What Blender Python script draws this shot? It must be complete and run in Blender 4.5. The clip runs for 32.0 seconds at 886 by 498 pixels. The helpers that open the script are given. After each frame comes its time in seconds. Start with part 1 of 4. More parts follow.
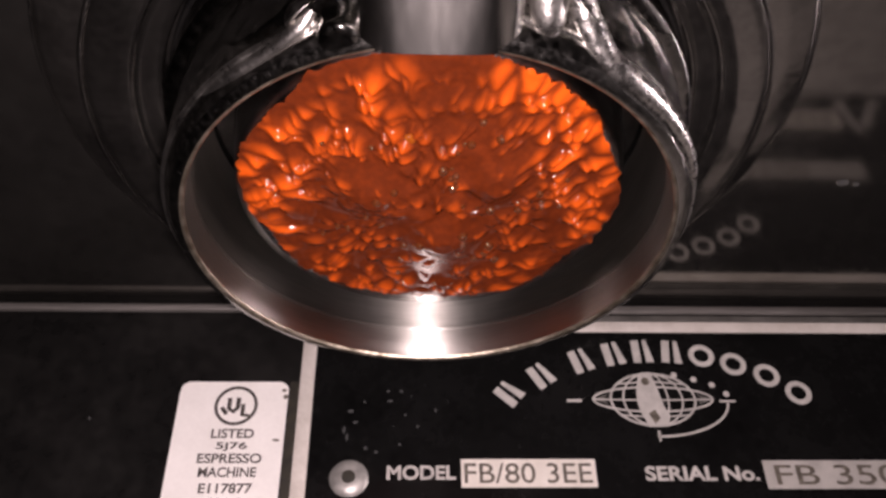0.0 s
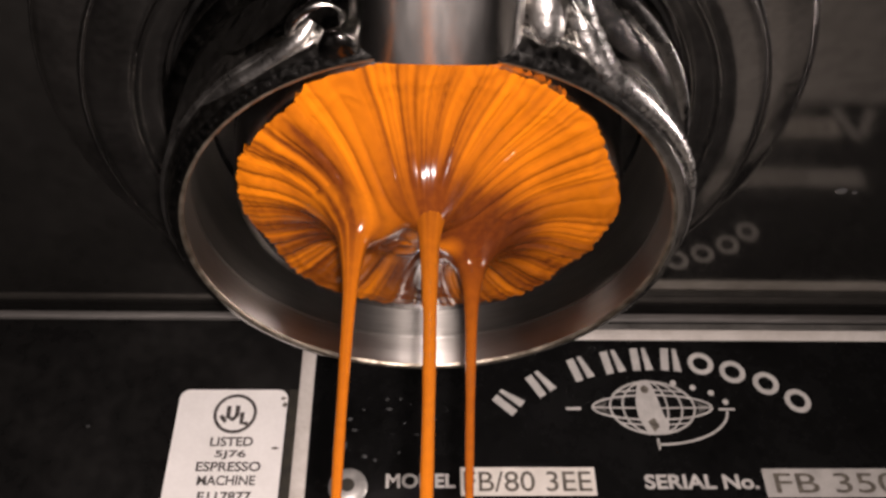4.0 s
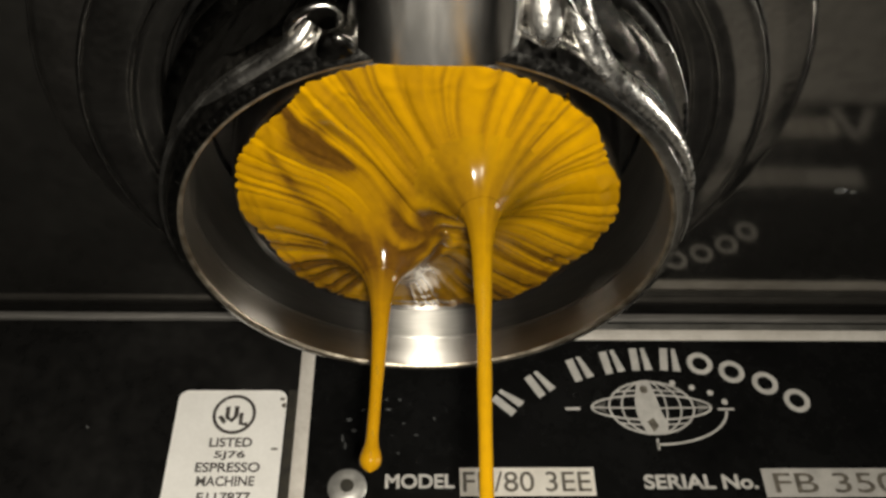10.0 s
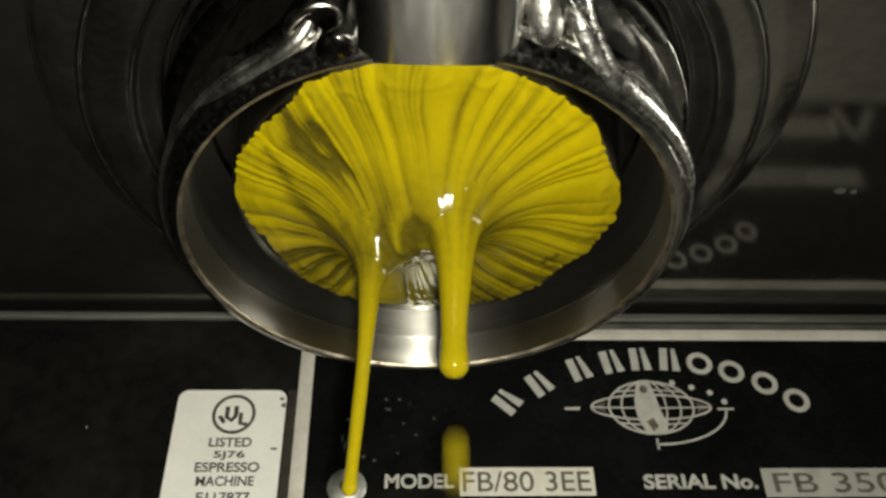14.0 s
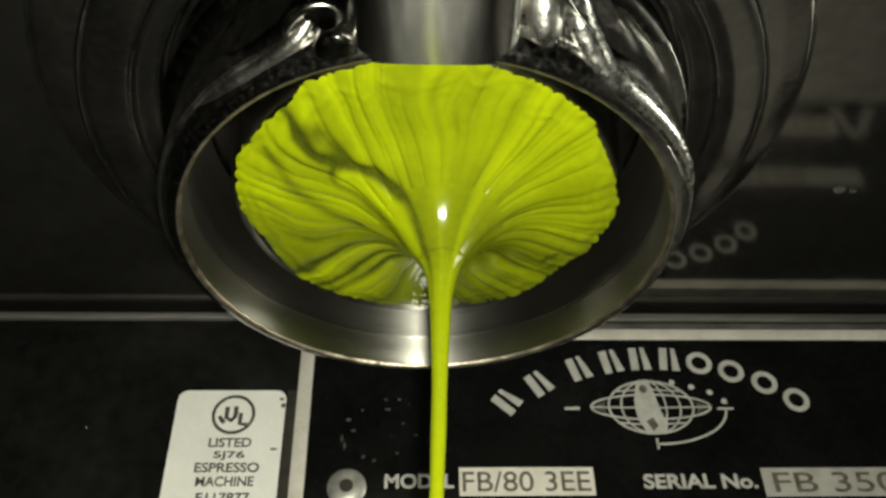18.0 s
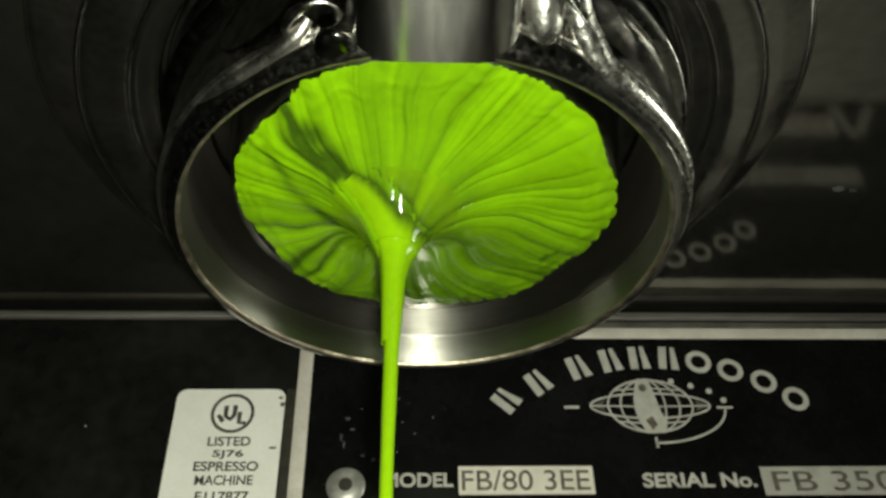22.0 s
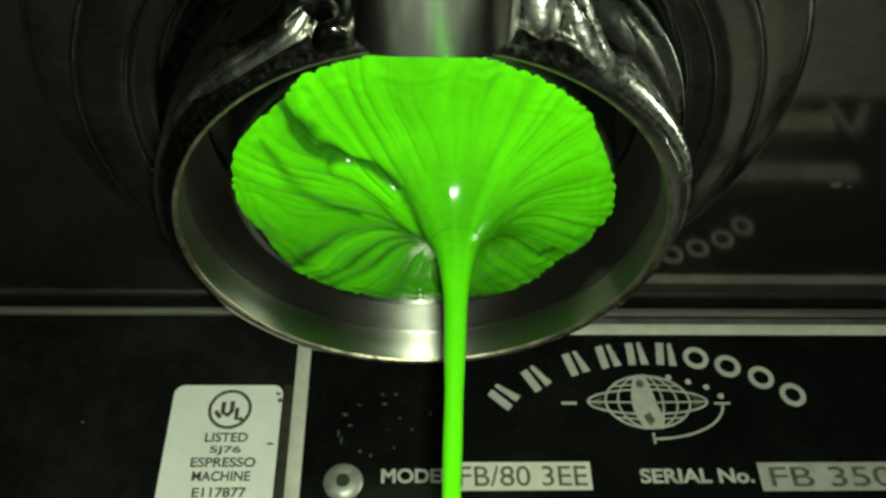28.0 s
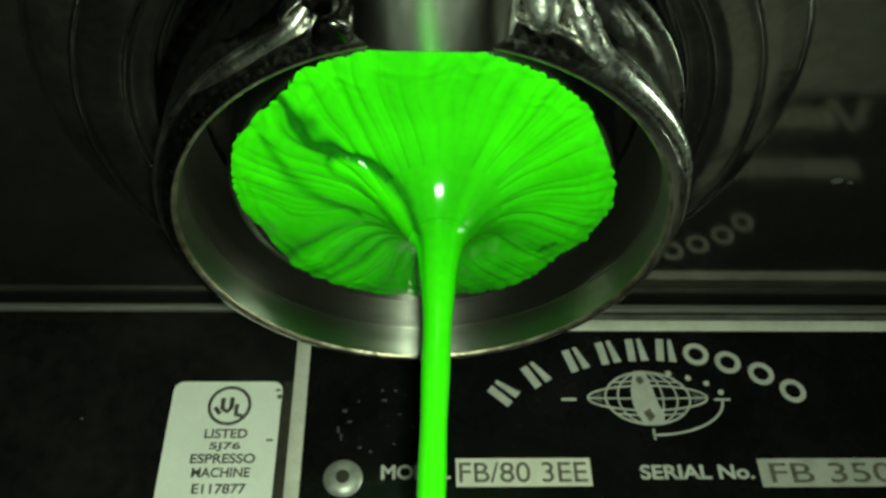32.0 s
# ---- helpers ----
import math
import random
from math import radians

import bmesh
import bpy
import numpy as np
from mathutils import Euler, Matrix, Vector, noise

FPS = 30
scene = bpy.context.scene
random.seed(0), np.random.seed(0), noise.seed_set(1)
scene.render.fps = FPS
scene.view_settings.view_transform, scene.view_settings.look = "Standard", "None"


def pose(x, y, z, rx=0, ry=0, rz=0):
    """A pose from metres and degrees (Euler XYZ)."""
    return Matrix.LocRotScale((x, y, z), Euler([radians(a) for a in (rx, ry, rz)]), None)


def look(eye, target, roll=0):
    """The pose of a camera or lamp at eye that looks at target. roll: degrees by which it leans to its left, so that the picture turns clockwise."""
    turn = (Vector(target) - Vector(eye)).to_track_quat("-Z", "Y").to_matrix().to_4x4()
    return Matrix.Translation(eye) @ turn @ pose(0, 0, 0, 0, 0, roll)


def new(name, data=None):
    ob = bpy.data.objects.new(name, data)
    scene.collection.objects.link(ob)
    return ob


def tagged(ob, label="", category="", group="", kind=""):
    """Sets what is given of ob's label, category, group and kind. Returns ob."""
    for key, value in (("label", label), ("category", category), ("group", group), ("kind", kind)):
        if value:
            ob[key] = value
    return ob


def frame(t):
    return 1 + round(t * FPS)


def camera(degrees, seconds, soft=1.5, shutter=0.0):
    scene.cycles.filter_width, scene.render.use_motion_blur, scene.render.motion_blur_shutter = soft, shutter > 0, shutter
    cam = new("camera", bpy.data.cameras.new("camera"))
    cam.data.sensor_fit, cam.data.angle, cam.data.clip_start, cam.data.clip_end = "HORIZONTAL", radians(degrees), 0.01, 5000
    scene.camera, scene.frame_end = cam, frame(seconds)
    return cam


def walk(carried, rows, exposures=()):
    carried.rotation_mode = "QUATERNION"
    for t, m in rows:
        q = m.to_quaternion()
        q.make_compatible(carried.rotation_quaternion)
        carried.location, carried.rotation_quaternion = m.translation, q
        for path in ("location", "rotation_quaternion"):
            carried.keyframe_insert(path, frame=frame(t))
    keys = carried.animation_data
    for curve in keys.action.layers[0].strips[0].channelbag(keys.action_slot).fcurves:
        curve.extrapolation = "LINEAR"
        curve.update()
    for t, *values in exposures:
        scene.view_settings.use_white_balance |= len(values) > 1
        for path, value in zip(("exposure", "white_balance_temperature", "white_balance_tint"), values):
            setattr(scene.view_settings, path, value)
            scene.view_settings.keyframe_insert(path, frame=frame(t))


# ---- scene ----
# ---------------------------------------------------------------- camera
def aim(x, y, z, pitch, yaw, roll):
    p, w = radians(pitch), radians(yaw)
    way = Vector((math.sin(w) * math.cos(p), math.cos(w) * math.cos(p), math.sin(p)))
    eye = Vector((x, y, z))
    return look(eye, eye + way, roll)


cam = camera(54.77, 32.0, soft=2.9, shutter=0.3)
walk(cam, [(t, aim(*p)) for t, *p in (
    (0, -0.00250, -0.09203, -0.07176, 37.200, 2.633, -1.129),
    (0.5, -0.00252, -0.09213, -0.07170, 37.228, 2.638, -1.119),
    (1, -0.00254, -0.09226, -0.07169, 37.303, 2.658, -1.127),
    (1.5, -0.00255, -0.09235, -0.07164, 37.369, 2.658, -1.124),
    (2, -0.00256, -0.09242, -0.07152, 37.416, 2.657, -1.131),
    (2.5, -0.00258, -0.09252, -0.07155, 37.529, 2.681, -1.140),
    (3, -0.00257, -0.09252, -0.07155, 37.595, 2.703, -1.148),
    (3.5, -0.00255, -0.09242, -0.07156, 37.612, 2.708, -1.153),
    (5.5, -0.00263, -0.09232, -0.07158, 37.599, 2.797, -1.180),
    (6, -0.00265, -0.09235, -0.07159, 37.598, 2.809, -1.176),
    (6.5, -0.00263, -0.09241, -0.07165, 37.629, 2.815, -1.184),
    (7, -0.00264, -0.09246, -0.07160, 37.629, 2.823, -1.212),
    (7.5, -0.00262, -0.09245, -0.07147, 37.603, 2.815, -1.207),
    (8, -0.00257, -0.09245, -0.07148, 37.604, 2.808, -1.228),
    (8.5, -0.00252, -0.09244, -0.07161, 37.656, 2.796, -1.259),
    (9, -0.00251, -0.09238, -0.07161, 37.686, 2.783, -1.284),
    (9.5, -0.00251, -0.09240, -0.07148, 37.635, 2.783, -1.295),
    (10, -0.00248, -0.09241, -0.07142, 37.579, 2.774, -1.275),
    (10.5, -0.00250, -0.09230, -0.07144, 37.567, 2.778, -1.284),
    (11, -0.00254, -0.09224, -0.07149, 37.567, 2.788, -1.286),
    (11.5, -0.00260, -0.09220, -0.07156, 37.578, 2.817, -1.320),
    (12, -0.00261, -0.09219, -0.07155, 37.559, 2.833, -1.338),
    (12.5, -0.00259, -0.09226, -0.07154, 37.556, 2.838, -1.327),
    (13, -0.00259, -0.09232, -0.07147, 37.547, 2.815, -1.304),
    (13.5, -0.00257, -0.09233, -0.07145, 37.557, 2.810, -1.292),
    (14, -0.00255, -0.09236, -0.07140, 37.569, 2.831, -1.304),
    (14.5, -0.00254, -0.09232, -0.07139, 37.593, 2.836, -1.332),
    (16.5, -0.00247, -0.09232, -0.07144, 37.600, 2.780, -1.352),
    (17, -0.00249, -0.09231, -0.07137, 37.581, 2.800, -1.371),
    (17.5, -0.00251, -0.09228, -0.07135, 37.566, 2.838, -1.397),
    (18, -0.00247, -0.09229, -0.07144, 37.592, 2.842, -1.393),
    (18.5, -0.00249, -0.09227, -0.07147, 37.597, 2.854, -1.401),
    (19, -0.00255, -0.09229, -0.07138, 37.563, 2.890, -1.418),
    (19.5, -0.00258, -0.09235, -0.07138, 37.578, 2.938, -1.444),
    (20, -0.00258, -0.09232, -0.07148, 37.633, 2.958, -1.464),
    (20.5, -0.00252, -0.09227, -0.07149, 37.632, 2.931, -1.432),
    (21, -0.00255, -0.09227, -0.07149, 37.609, 2.933, -1.414),
    (21.5, -0.00256, -0.09220, -0.07154, 37.602, 2.941, -1.420),
    (22, -0.00254, -0.09210, -0.07153, 37.569, 2.932, -1.430),
    (22.5, -0.00254, -0.09202, -0.07156, 37.560, 2.929, -1.447),
    (23, -0.00254, -0.09206, -0.07156, 37.534, 2.951, -1.456),
    (23.5, -0.00254, -0.09209, -0.07152, 37.507, 2.989, -1.473),
    (24, -0.00257, -0.09207, -0.07151, 37.496, 3.026, -1.514),
    (24.5, -0.00263, -0.09200, -0.07149, 37.488, 3.069, -1.566),
    (25, -0.00258, -0.09196, -0.07144, 37.466, 3.068, -1.550),
    (25.5, -0.00253, -0.09197, -0.07160, 37.501, 3.062, -1.529),
    (27.5, -0.00252, -0.09189, -0.07149, 37.345, 3.120, -1.518),
    (28, -0.00254, -0.09187, -0.07155, 37.345, 3.130, -1.526),
    (28.5, -0.00251, -0.09181, -0.07165, 37.367, 3.124, -1.521),
    (29, -0.00249, -0.09182, -0.07176, 37.393, 3.101, -1.515),
    (29.5, -0.00255, -0.09182, -0.07178, 37.392, 3.092, -1.541),
    (30, -0.00259, -0.09182, -0.07172, 37.349, 3.097, -1.555),
    (30.5, -0.00258, -0.09173, -0.07168, 37.319, 3.092, -1.526),
    (31, -0.00253, -0.09160, -0.07168, 37.286, 3.086, -1.509),
    (31.5, -0.00255, -0.09152, -0.07167, 37.227, 3.127, -1.542),
    (32, -0.00252, -0.09154, -0.07159, 37.165, 3.142, -1.550),
)], exposures=(
    (0.0, -0.12, 6700, 34), (1.0, 0.0, 6700, 33), (2.0, 0.04, 6720, 31), (3.0, -0.24, 6780, 28), (6.0, -0.24, 6900, 18), (9.0, -0.36, 6900, 9), (13.0, -0.46, 6880, 0),
    (19.0, -0.48, 6900, -7), (23.0, -0.62, 6900, -11), (25.0, -0.66, 6880, -16), (28.0, -0.70, 6950, -34), (32.0, -0.77, 6800, -44)))

# ---------------------------------------------------------------- light
world = bpy.data.worlds.new("dim_room")
world.use_nodes = True
world.node_tree.nodes["Background"].inputs[0].default_value = (1.0, 0.93, 0.85, 1)
world.node_tree.nodes["Background"].inputs[1].default_value = 0.020
scene.world = world

flash = new("camera_flash", bpy.data.lights.new("camera_flash", "AREA"))
flash.data.shape, flash.data.size = "DISK", 0.007
flash.data.energy, flash.data.color = 0.36, (1.0, 0.95, 0.88)
flash.matrix_world = look((0.0015, -0.0925, -0.0745), (-0.030, 0.060, 0.006))

# a shop lamp off to the right, seen as streaks on the chrome
lamp = new("shop_lamp", bpy.data.lights.new("shop_lamp", "AREA"))
lamp.data.shape, lamp.data.size, lamp.data.size_y = "RECTANGLE", 0.36, 0.12
lamp.data.energy, lamp.data.color = 4.6, (1.0, 0.96, 0.90)
lamp.matrix_world = look((0.80, 0.02, 0.010), (0.0, 0.0, 0.0))

MM = 0.001


# ---------------------------------------------------------------- materials
def surface(name, dark, light, scale, rough=(0.3, 0.5), metal=0.0, bump=0.0, bump_scale=0.0, stretch=(1, 1, 1), aniso=0.0, coat=0.0, specular=0.5, axis="Z"):
    """Two colours mixed by a coarse and a fine noise, with roughness that follows and a fine relief."""
    m = bpy.data.materials.new(name)
    m.use_nodes = True
    n, l = m.node_tree.nodes, m.node_tree.links
    b = n["Principled BSDF"]
    co = n.new("ShaderNodeTexCoord")
    mp = n.new("ShaderNodeMapping")
    mp.inputs["Scale"].default_value = stretch
    l.new(co.outputs["Object"], mp.inputs["Vector"])
    a, f = n.new("ShaderNodeTexNoise"), n.new("ShaderNodeTexNoise")
    a.inputs["Scale"].default_value, a.inputs["Detail"].default_value = scale, 6
    f.inputs["Scale"].default_value, f.inputs["Detail"].default_value = scale * 9, 3
    mixv = n.new("ShaderNodeMix")
    mixv.data_type = "FLOAT"
    mixv.inputs[0].default_value = 0.35
    for t in (a, f):
        l.new(mp.outputs["Vector"], t.inputs["Vector"])
    l.new(a.outputs["Fac"], mixv.inputs[2])
    l.new(f.outputs["Fac"], mixv.inputs[3])
    ramp = n.new("ShaderNodeValToRGB")
    ramp.color_ramp.elements[0].position, ramp.color_ramp.elements[1].position = 0.35, 0.65
    ramp.color_ramp.elements[0].color, ramp.color_ramp.elements[1].color = (*dark, 1), (*light, 1)
    l.new(mixv.outputs[0], ramp.inputs["Fac"])
    l.new(ramp.outputs["Color"], b.inputs["Base Color"])
    rr = n.new("ShaderNodeMapRange")
    rr.inputs["From Min"].default_value, rr.inputs["From Max"].default_value = 0.35, 0.65
    rr.inputs["To Min"].default_value, rr.inputs["To Max"].default_value = rough
    l.new(mixv.outputs[0], rr.inputs["Value"])
    l.new(rr.outputs["Result"], b.inputs["Roughness"])
    b.inputs["Metallic"].default_value = metal
    b.inputs["Coat Weight"].default_value, b.inputs["Coat Roughness"].default_value = coat, 0.07
    b.inputs["Specular IOR Level"].default_value = specular
    if aniso:
        b.inputs["Anisotropic"].default_value = aniso
        tg = n.new("ShaderNodeTangent")
        tg.direction_type, tg.axis = "RADIAL", axis
        l.new(tg.outputs["Tangent"], b.inputs["Tangent"])
        b.inputs["Anisotropic Rotation"].default_value = 0.25
    if bump:
        g = n.new("ShaderNodeTexNoise")
        g.inputs["Scale"].default_value, g.inputs["Detail"].default_value = bump_scale, 4
        l.new(mp.outputs["Vector"], g.inputs["Vector"])
        bp = n.new("ShaderNodeBump")
        bp.inputs["Strength"].default_value, bp.inputs["Distance"].default_value = 1.0, bump
        l.new(g.outputs["Fac"], bp.inputs["Height"])
        l.new(bp.outputs["Normal"], b.inputs["Normal"])
    return m


chrome = surface("worn_chrome", (0.40, 0.39, 0.375), (0.60, 0.58, 0.55), 600, (0.10, 0.26), 1.0, 0.00030, 200)
# worn chrome with the dark surroundings it mirrors put into its base colour
body_chrome = surface("worn_chrome_dark_reflections", (0.17, 0.165, 0.156), (0.36, 0.35, 0.33), 700, (0.07, 0.22), 1.0, 0.00026, 240)
cast_chrome = surface("cast_chrome", (0.40, 0.39, 0.37), (0.60, 0.58, 0.55), 220, (0.24, 0.40), 1.0, 0.00035, 260)
satin_chrome = surface("satin_chrome", (0.30, 0.29, 0.28), (0.58, 0.56, 0.53), 1100, (0.09, 0.27), 1.0, 0.00006, 600)
bright_cast = surface("bright_worn_casting", (0.42, 0.41, 0.39), (0.68, 0.66, 0.63), 900, (0.19, 0.34), 1.0, 0.00014, 700)
neck_chrome = surface("turned_chrome", (0.40, 0.39, 0.37), (0.54, 0.52, 0.495), 90, (0.18, 0.22), 1.0, 0.000006, 500, (1, 0.2, 1), 0.95, 0.2, axis="Y")
turned = surface("turned_steel", (0.56, 0.54, 0.505), (0.72, 0.69, 0.65), 60, (0.32, 0.40), 1.0, 0.000012, 260, (0.4, 0.4, 5), 0.97)
# turned steel in a darker tone, for the bore above the groove
dull_bore = surface("darker_turned_bore", (0.40, 0.385, 0.36), (0.56, 0.54, 0.505), 60, (0.32, 0.40), 1.0, 0.000015, 200, (0.4, 0.4, 4), 0.96)
brass = surface("worn_brass_edge", (0.24, 0.20, 0.145), (0.60, 0.53, 0.43), 500, (0.3, 0.5), 1.0, 0.0001, 1400)
worn_band = surface("scuffed_chrome_band", (0.24, 0.235, 0.222), (0.38, 0.37, 0.35), 1300, (0.09, 0.28), 1.0, 0.000035, 800)
basket_steel = surface("basket_steel", (0.26, 0.255, 0.25), (0.42, 0.41, 0.40), 200, (0.12, 0.26), 1.0, 0.00003, 500)
group_metal = surface("dark_polished_group", (0.16, 0.152, 0.142), (0.30, 0.285, 0.265), 90, (0.10, 0.24), 0.96, 0.00008, 180)
collar_metal = surface("dark_collar", (0.12, 0.115, 0.108), (0.24, 0.23, 0.215), 90, (0.10, 0.22), 0.96, 0.00008, 180)
black_mirror = surface("polished_dark_underside", (0.15, 0.143, 0.133), (0.25, 0.24, 0.222), 38, (0.07, 0.13), 0.945, 0.000006, 160)
enamel = surface("black_enamel", (0.004, 0.004, 0.004), (0.010, 0.0095, 0.009), 40, (0.22, 0.42), 0.0, 0.00001, 400, specular=0.35)
anodised = surface("black_anodised", (0.003, 0.003, 0.003), (0.006, 0.006, 0.006), 80, (0.20, 0.32), 0.0, 0.00001, 500, specular=0.2)
silver = surface("silver_border", (0.56, 0.52, 0.47), (0.72, 0.68, 0.63), 150, (0.35, 0.5), 0.15, 0.00001, 600)
print_white = surface("silver_print", (0.36, 0.345, 0.325), (0.52, 0.50, 0.47), 400, (0.4, 0.55), 0.0)
steel_trim = surface("brushed_trim", (0.13, 0.125, 0.115), (0.30, 0.285, 0.27), 120, (0.3, 0.45), 0.6, 0.00001, 500, (0.2, 1, 6))
trim_grey = surface("grey_seam", (0.07, 0.068, 0.062), (0.14, 0.135, 0.125), 120, (0.35, 0.5), 0.3)
paper = surface("label_vinyl", (0.74, 0.72, 0.69), (0.82, 0.80, 0.77), 140, (0.4, 0.5), 0.0, 0.000006, 900)
ink = surface("dark_ink", (0.020, 0.017, 0.014), (0.06, 0.052, 0.045), 700, (0.45, 0.6), 0.0)
stamp_ink = surface("stamped_ink", (0.03, 0.026, 0.02), (0.17, 0.15, 0.12), 900, (0.45, 0.6), 0.0)
field_silver = surface("bare_aluminium_field", (0.62, 0.58, 0.52), (0.76, 0.72, 0.66), 300, (0.35, 0.5), 0.1)
dull_field = surface("dull_aluminium_field", (0.34, 0.325, 0.305), (0.48, 0.46, 0.43), 300, (0.4, 0.55), 0.1)
rivet_metal = surface("rivet_steel", (0.26, 0.255, 0.24), (0.48, 0.465, 0.44), 400, (0.35, 0.5), 0.5)
grime = surface("brown_grime", (0.006, 0.0055, 0.004), (0.034, 0.029, 0.018), 500, (0.5, 0.8), 0.0, 0.00008, 1500)
counter_dark = surface("dark_counter", (0.02, 0.019, 0.018), (0.04, 0.038, 0.036), 30, (0.4, 0.6), 0.0)
wall_dark = surface("dim_room_wall", (0.22, 0.21, 0.195), (0.30, 0.285, 0.265), 6, (0.7, 0.9), 0.0)

water = bpy.data.materials.new("water")
water.use_nodes = True
wb = water.node_tree.nodes["Principled BSDF"]
wb.inputs["Base Color"].default_value = (0.9, 0.92, 0.92, 1)
wb.inputs["Roughness"].default_value, wb.inputs["IOR"].default_value, wb.inputs["Transmission Weight"].default_value = 0.05, 1.33, 0.94

bubble_skin = surface("dark_bubble_skin", (0.03, 0.008, 0.003), (0.12, 0.03, 0.008), 900, (0.05, 0.12), 0.0, coat=1.0)

# the brew grows paler and shifts from orange to green
BREW = ((0.0, (0.95, 0.135, 0.010)), (1.0, (0.95, 0.160, 0.009)), (3.0, (0.92, 0.222, 0.009)), (6.0, (0.86, 0.275, 0.009)), (9.0, (0.80, 0.385, 0.006)),
        (11.0, (0.74, 0.41, 0.005)), (13.0, (0.71, 0.49, 0.007)), (14.5, (0.64, 0.53, 0.012)), (17.0, (0.59, 0.62, 0.015)), (19.0, (0.53, 0.70, 0.015)),
        (21.0, (0.43, 0.76, 0.015)), (23.0, (0.34, 0.80, 0.016)), (25.0, (0.265, 0.80, 0.018)), (28.0, (0.215, 0.80, 0.025)), (30.0, (0.20, 0.80, 0.024)),
        (32.0, (0.172, 0.80, 0.026)))
STRENGTH = ((0, 0.66), (1, 0.74), (2, 0.82), (3, 0.70), (7, 0.56), (13, 0.56), (18, 0.60), (21, 0.54), (25, 0.70), (30, 0.97), (34, 1.0))


def brew_colour(t):
    k = float(np.interp(t, [a for a, _ in STRENGTH], [b for _, b in STRENGTH]))
    for (t0, c0), (t1, c1) in zip(BREW, BREW[1:]):
        if t <= t1:
            w = max(0.0, (t - t0) / (t1 - t0))
            return [(a + (b - a) * w) * k for a, b in zip(c0, c1)]
    return [c * k for c in BREW[-1][1]]


def brew_word(t):
    return ("deep orange-red" if t < 1.6 else "orange" if t < 5 else "amber orange" if t < 9.8 else "golden yellow" if t < 14.2
            else "yellow-green" if t < 18 else "lime green" if t < 23.5 else "vivid green")


brews = {}


def coffee(t):
    key = round(t, 1)
    if key in brews:
        return brews[key]
    light = brew_colour(t)
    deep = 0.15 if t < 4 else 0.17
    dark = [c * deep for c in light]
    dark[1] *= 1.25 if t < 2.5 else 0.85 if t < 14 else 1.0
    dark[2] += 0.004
    m = bpy.data.materials.new("coffee_" + brew_word(t).replace(" ", "_").replace("-", "_"))
    m.use_nodes = True
    n, l = m.node_tree.nodes, m.node_tree.links
    b = n["Principled BSDF"]
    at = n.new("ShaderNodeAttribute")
    at.attribute_name = "crema_shade"
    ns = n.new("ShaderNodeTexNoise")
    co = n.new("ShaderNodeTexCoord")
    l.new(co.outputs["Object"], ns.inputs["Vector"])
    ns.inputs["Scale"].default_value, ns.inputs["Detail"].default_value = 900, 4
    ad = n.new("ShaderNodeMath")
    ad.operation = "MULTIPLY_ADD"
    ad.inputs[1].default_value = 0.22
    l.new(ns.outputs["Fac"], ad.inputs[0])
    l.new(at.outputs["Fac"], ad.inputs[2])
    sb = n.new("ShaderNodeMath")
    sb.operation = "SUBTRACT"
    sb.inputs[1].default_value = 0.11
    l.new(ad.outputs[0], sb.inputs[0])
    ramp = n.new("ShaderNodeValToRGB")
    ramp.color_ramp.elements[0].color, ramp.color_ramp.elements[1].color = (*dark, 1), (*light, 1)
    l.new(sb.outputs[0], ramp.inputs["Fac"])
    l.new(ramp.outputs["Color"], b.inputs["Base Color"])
    b.inputs["Roughness"].default_value = 0.14 if t < 3.5 else 0.12
    b.inputs["Specular IOR Level"].default_value = 0.25 if t < 3.5 else 0.28
    b.inputs["IOR"].default_value = 1.36
    brews[key] = m
    return m


# ---------------------------------------------------------------- builders
def mesh_of(name, bm, material, smooth=True):
    me = bpy.data.meshes.new(name)
    bmesh.ops.recalc_face_normals(bm, faces=bm.faces)
    bm.to_mesh(me)
    bm.free()
    me.materials.append(material)
    if smooth:
        me.polygons.foreach_set("use_smooth", [True] * len(me.polygons))
        me.set_sharp_from_angle(angle=radians(38))
    return me


def part(name, bm, material, parent=None, label="", smooth=True):
    ob = new(name, mesh_of(name, bm, material, smooth))
    ob.parent = parent
    if label:
        tagged(ob, label)
    return ob


def empty(name, at=(0, 0, 0)):
    ob = new(name)
    ob.location = at
    ob.empty_display_size = 0.01
    return ob


def lathe(profile, seg=160, bm=None, closed=True):
    """Turns a profile of (radius, height) in mm round the z axis."""
    bm = bm or bmesh.new()
    rings = []
    for r, z in profile:
        rings.append([bm.verts.new((r * MM * math.cos(a), r * MM * math.sin(a), z * MM)) for a in (2 * math.pi * i / seg for i in range(seg))])
    pairs = list(zip(rings, rings[1:]))
    if closed:
        pairs.append((rings[-1], rings[0]))
    for p, q in pairs:
        for i in range(seg):
            j = (i + 1) % seg
            bm.faces.new((p[i], p[j], q[j], q[i]))
    return bm


def rounded(points, steps=4, size=0.35):
    """Softens the corners of a closed profile."""
    out, n = [], len(points)
    for i, p in enumerate(points):
        a, b = points[i - 1], points[(i + 1) % n]
        p, a, b = Vector(p), Vector(a), Vector(b)
        d1, d2 = min(size, (a - p).length * 0.45), min(size, (b - p).length * 0.45)
        s, e = p + (a - p).normalized() * d1, p + (b - p).normalized() * d2
        for k in range(steps + 1):
            w = k / steps
            out.append(tuple((1 - w) ** 2 * s + 2 * w * (1 - w) * p + w * w * e))
    return out


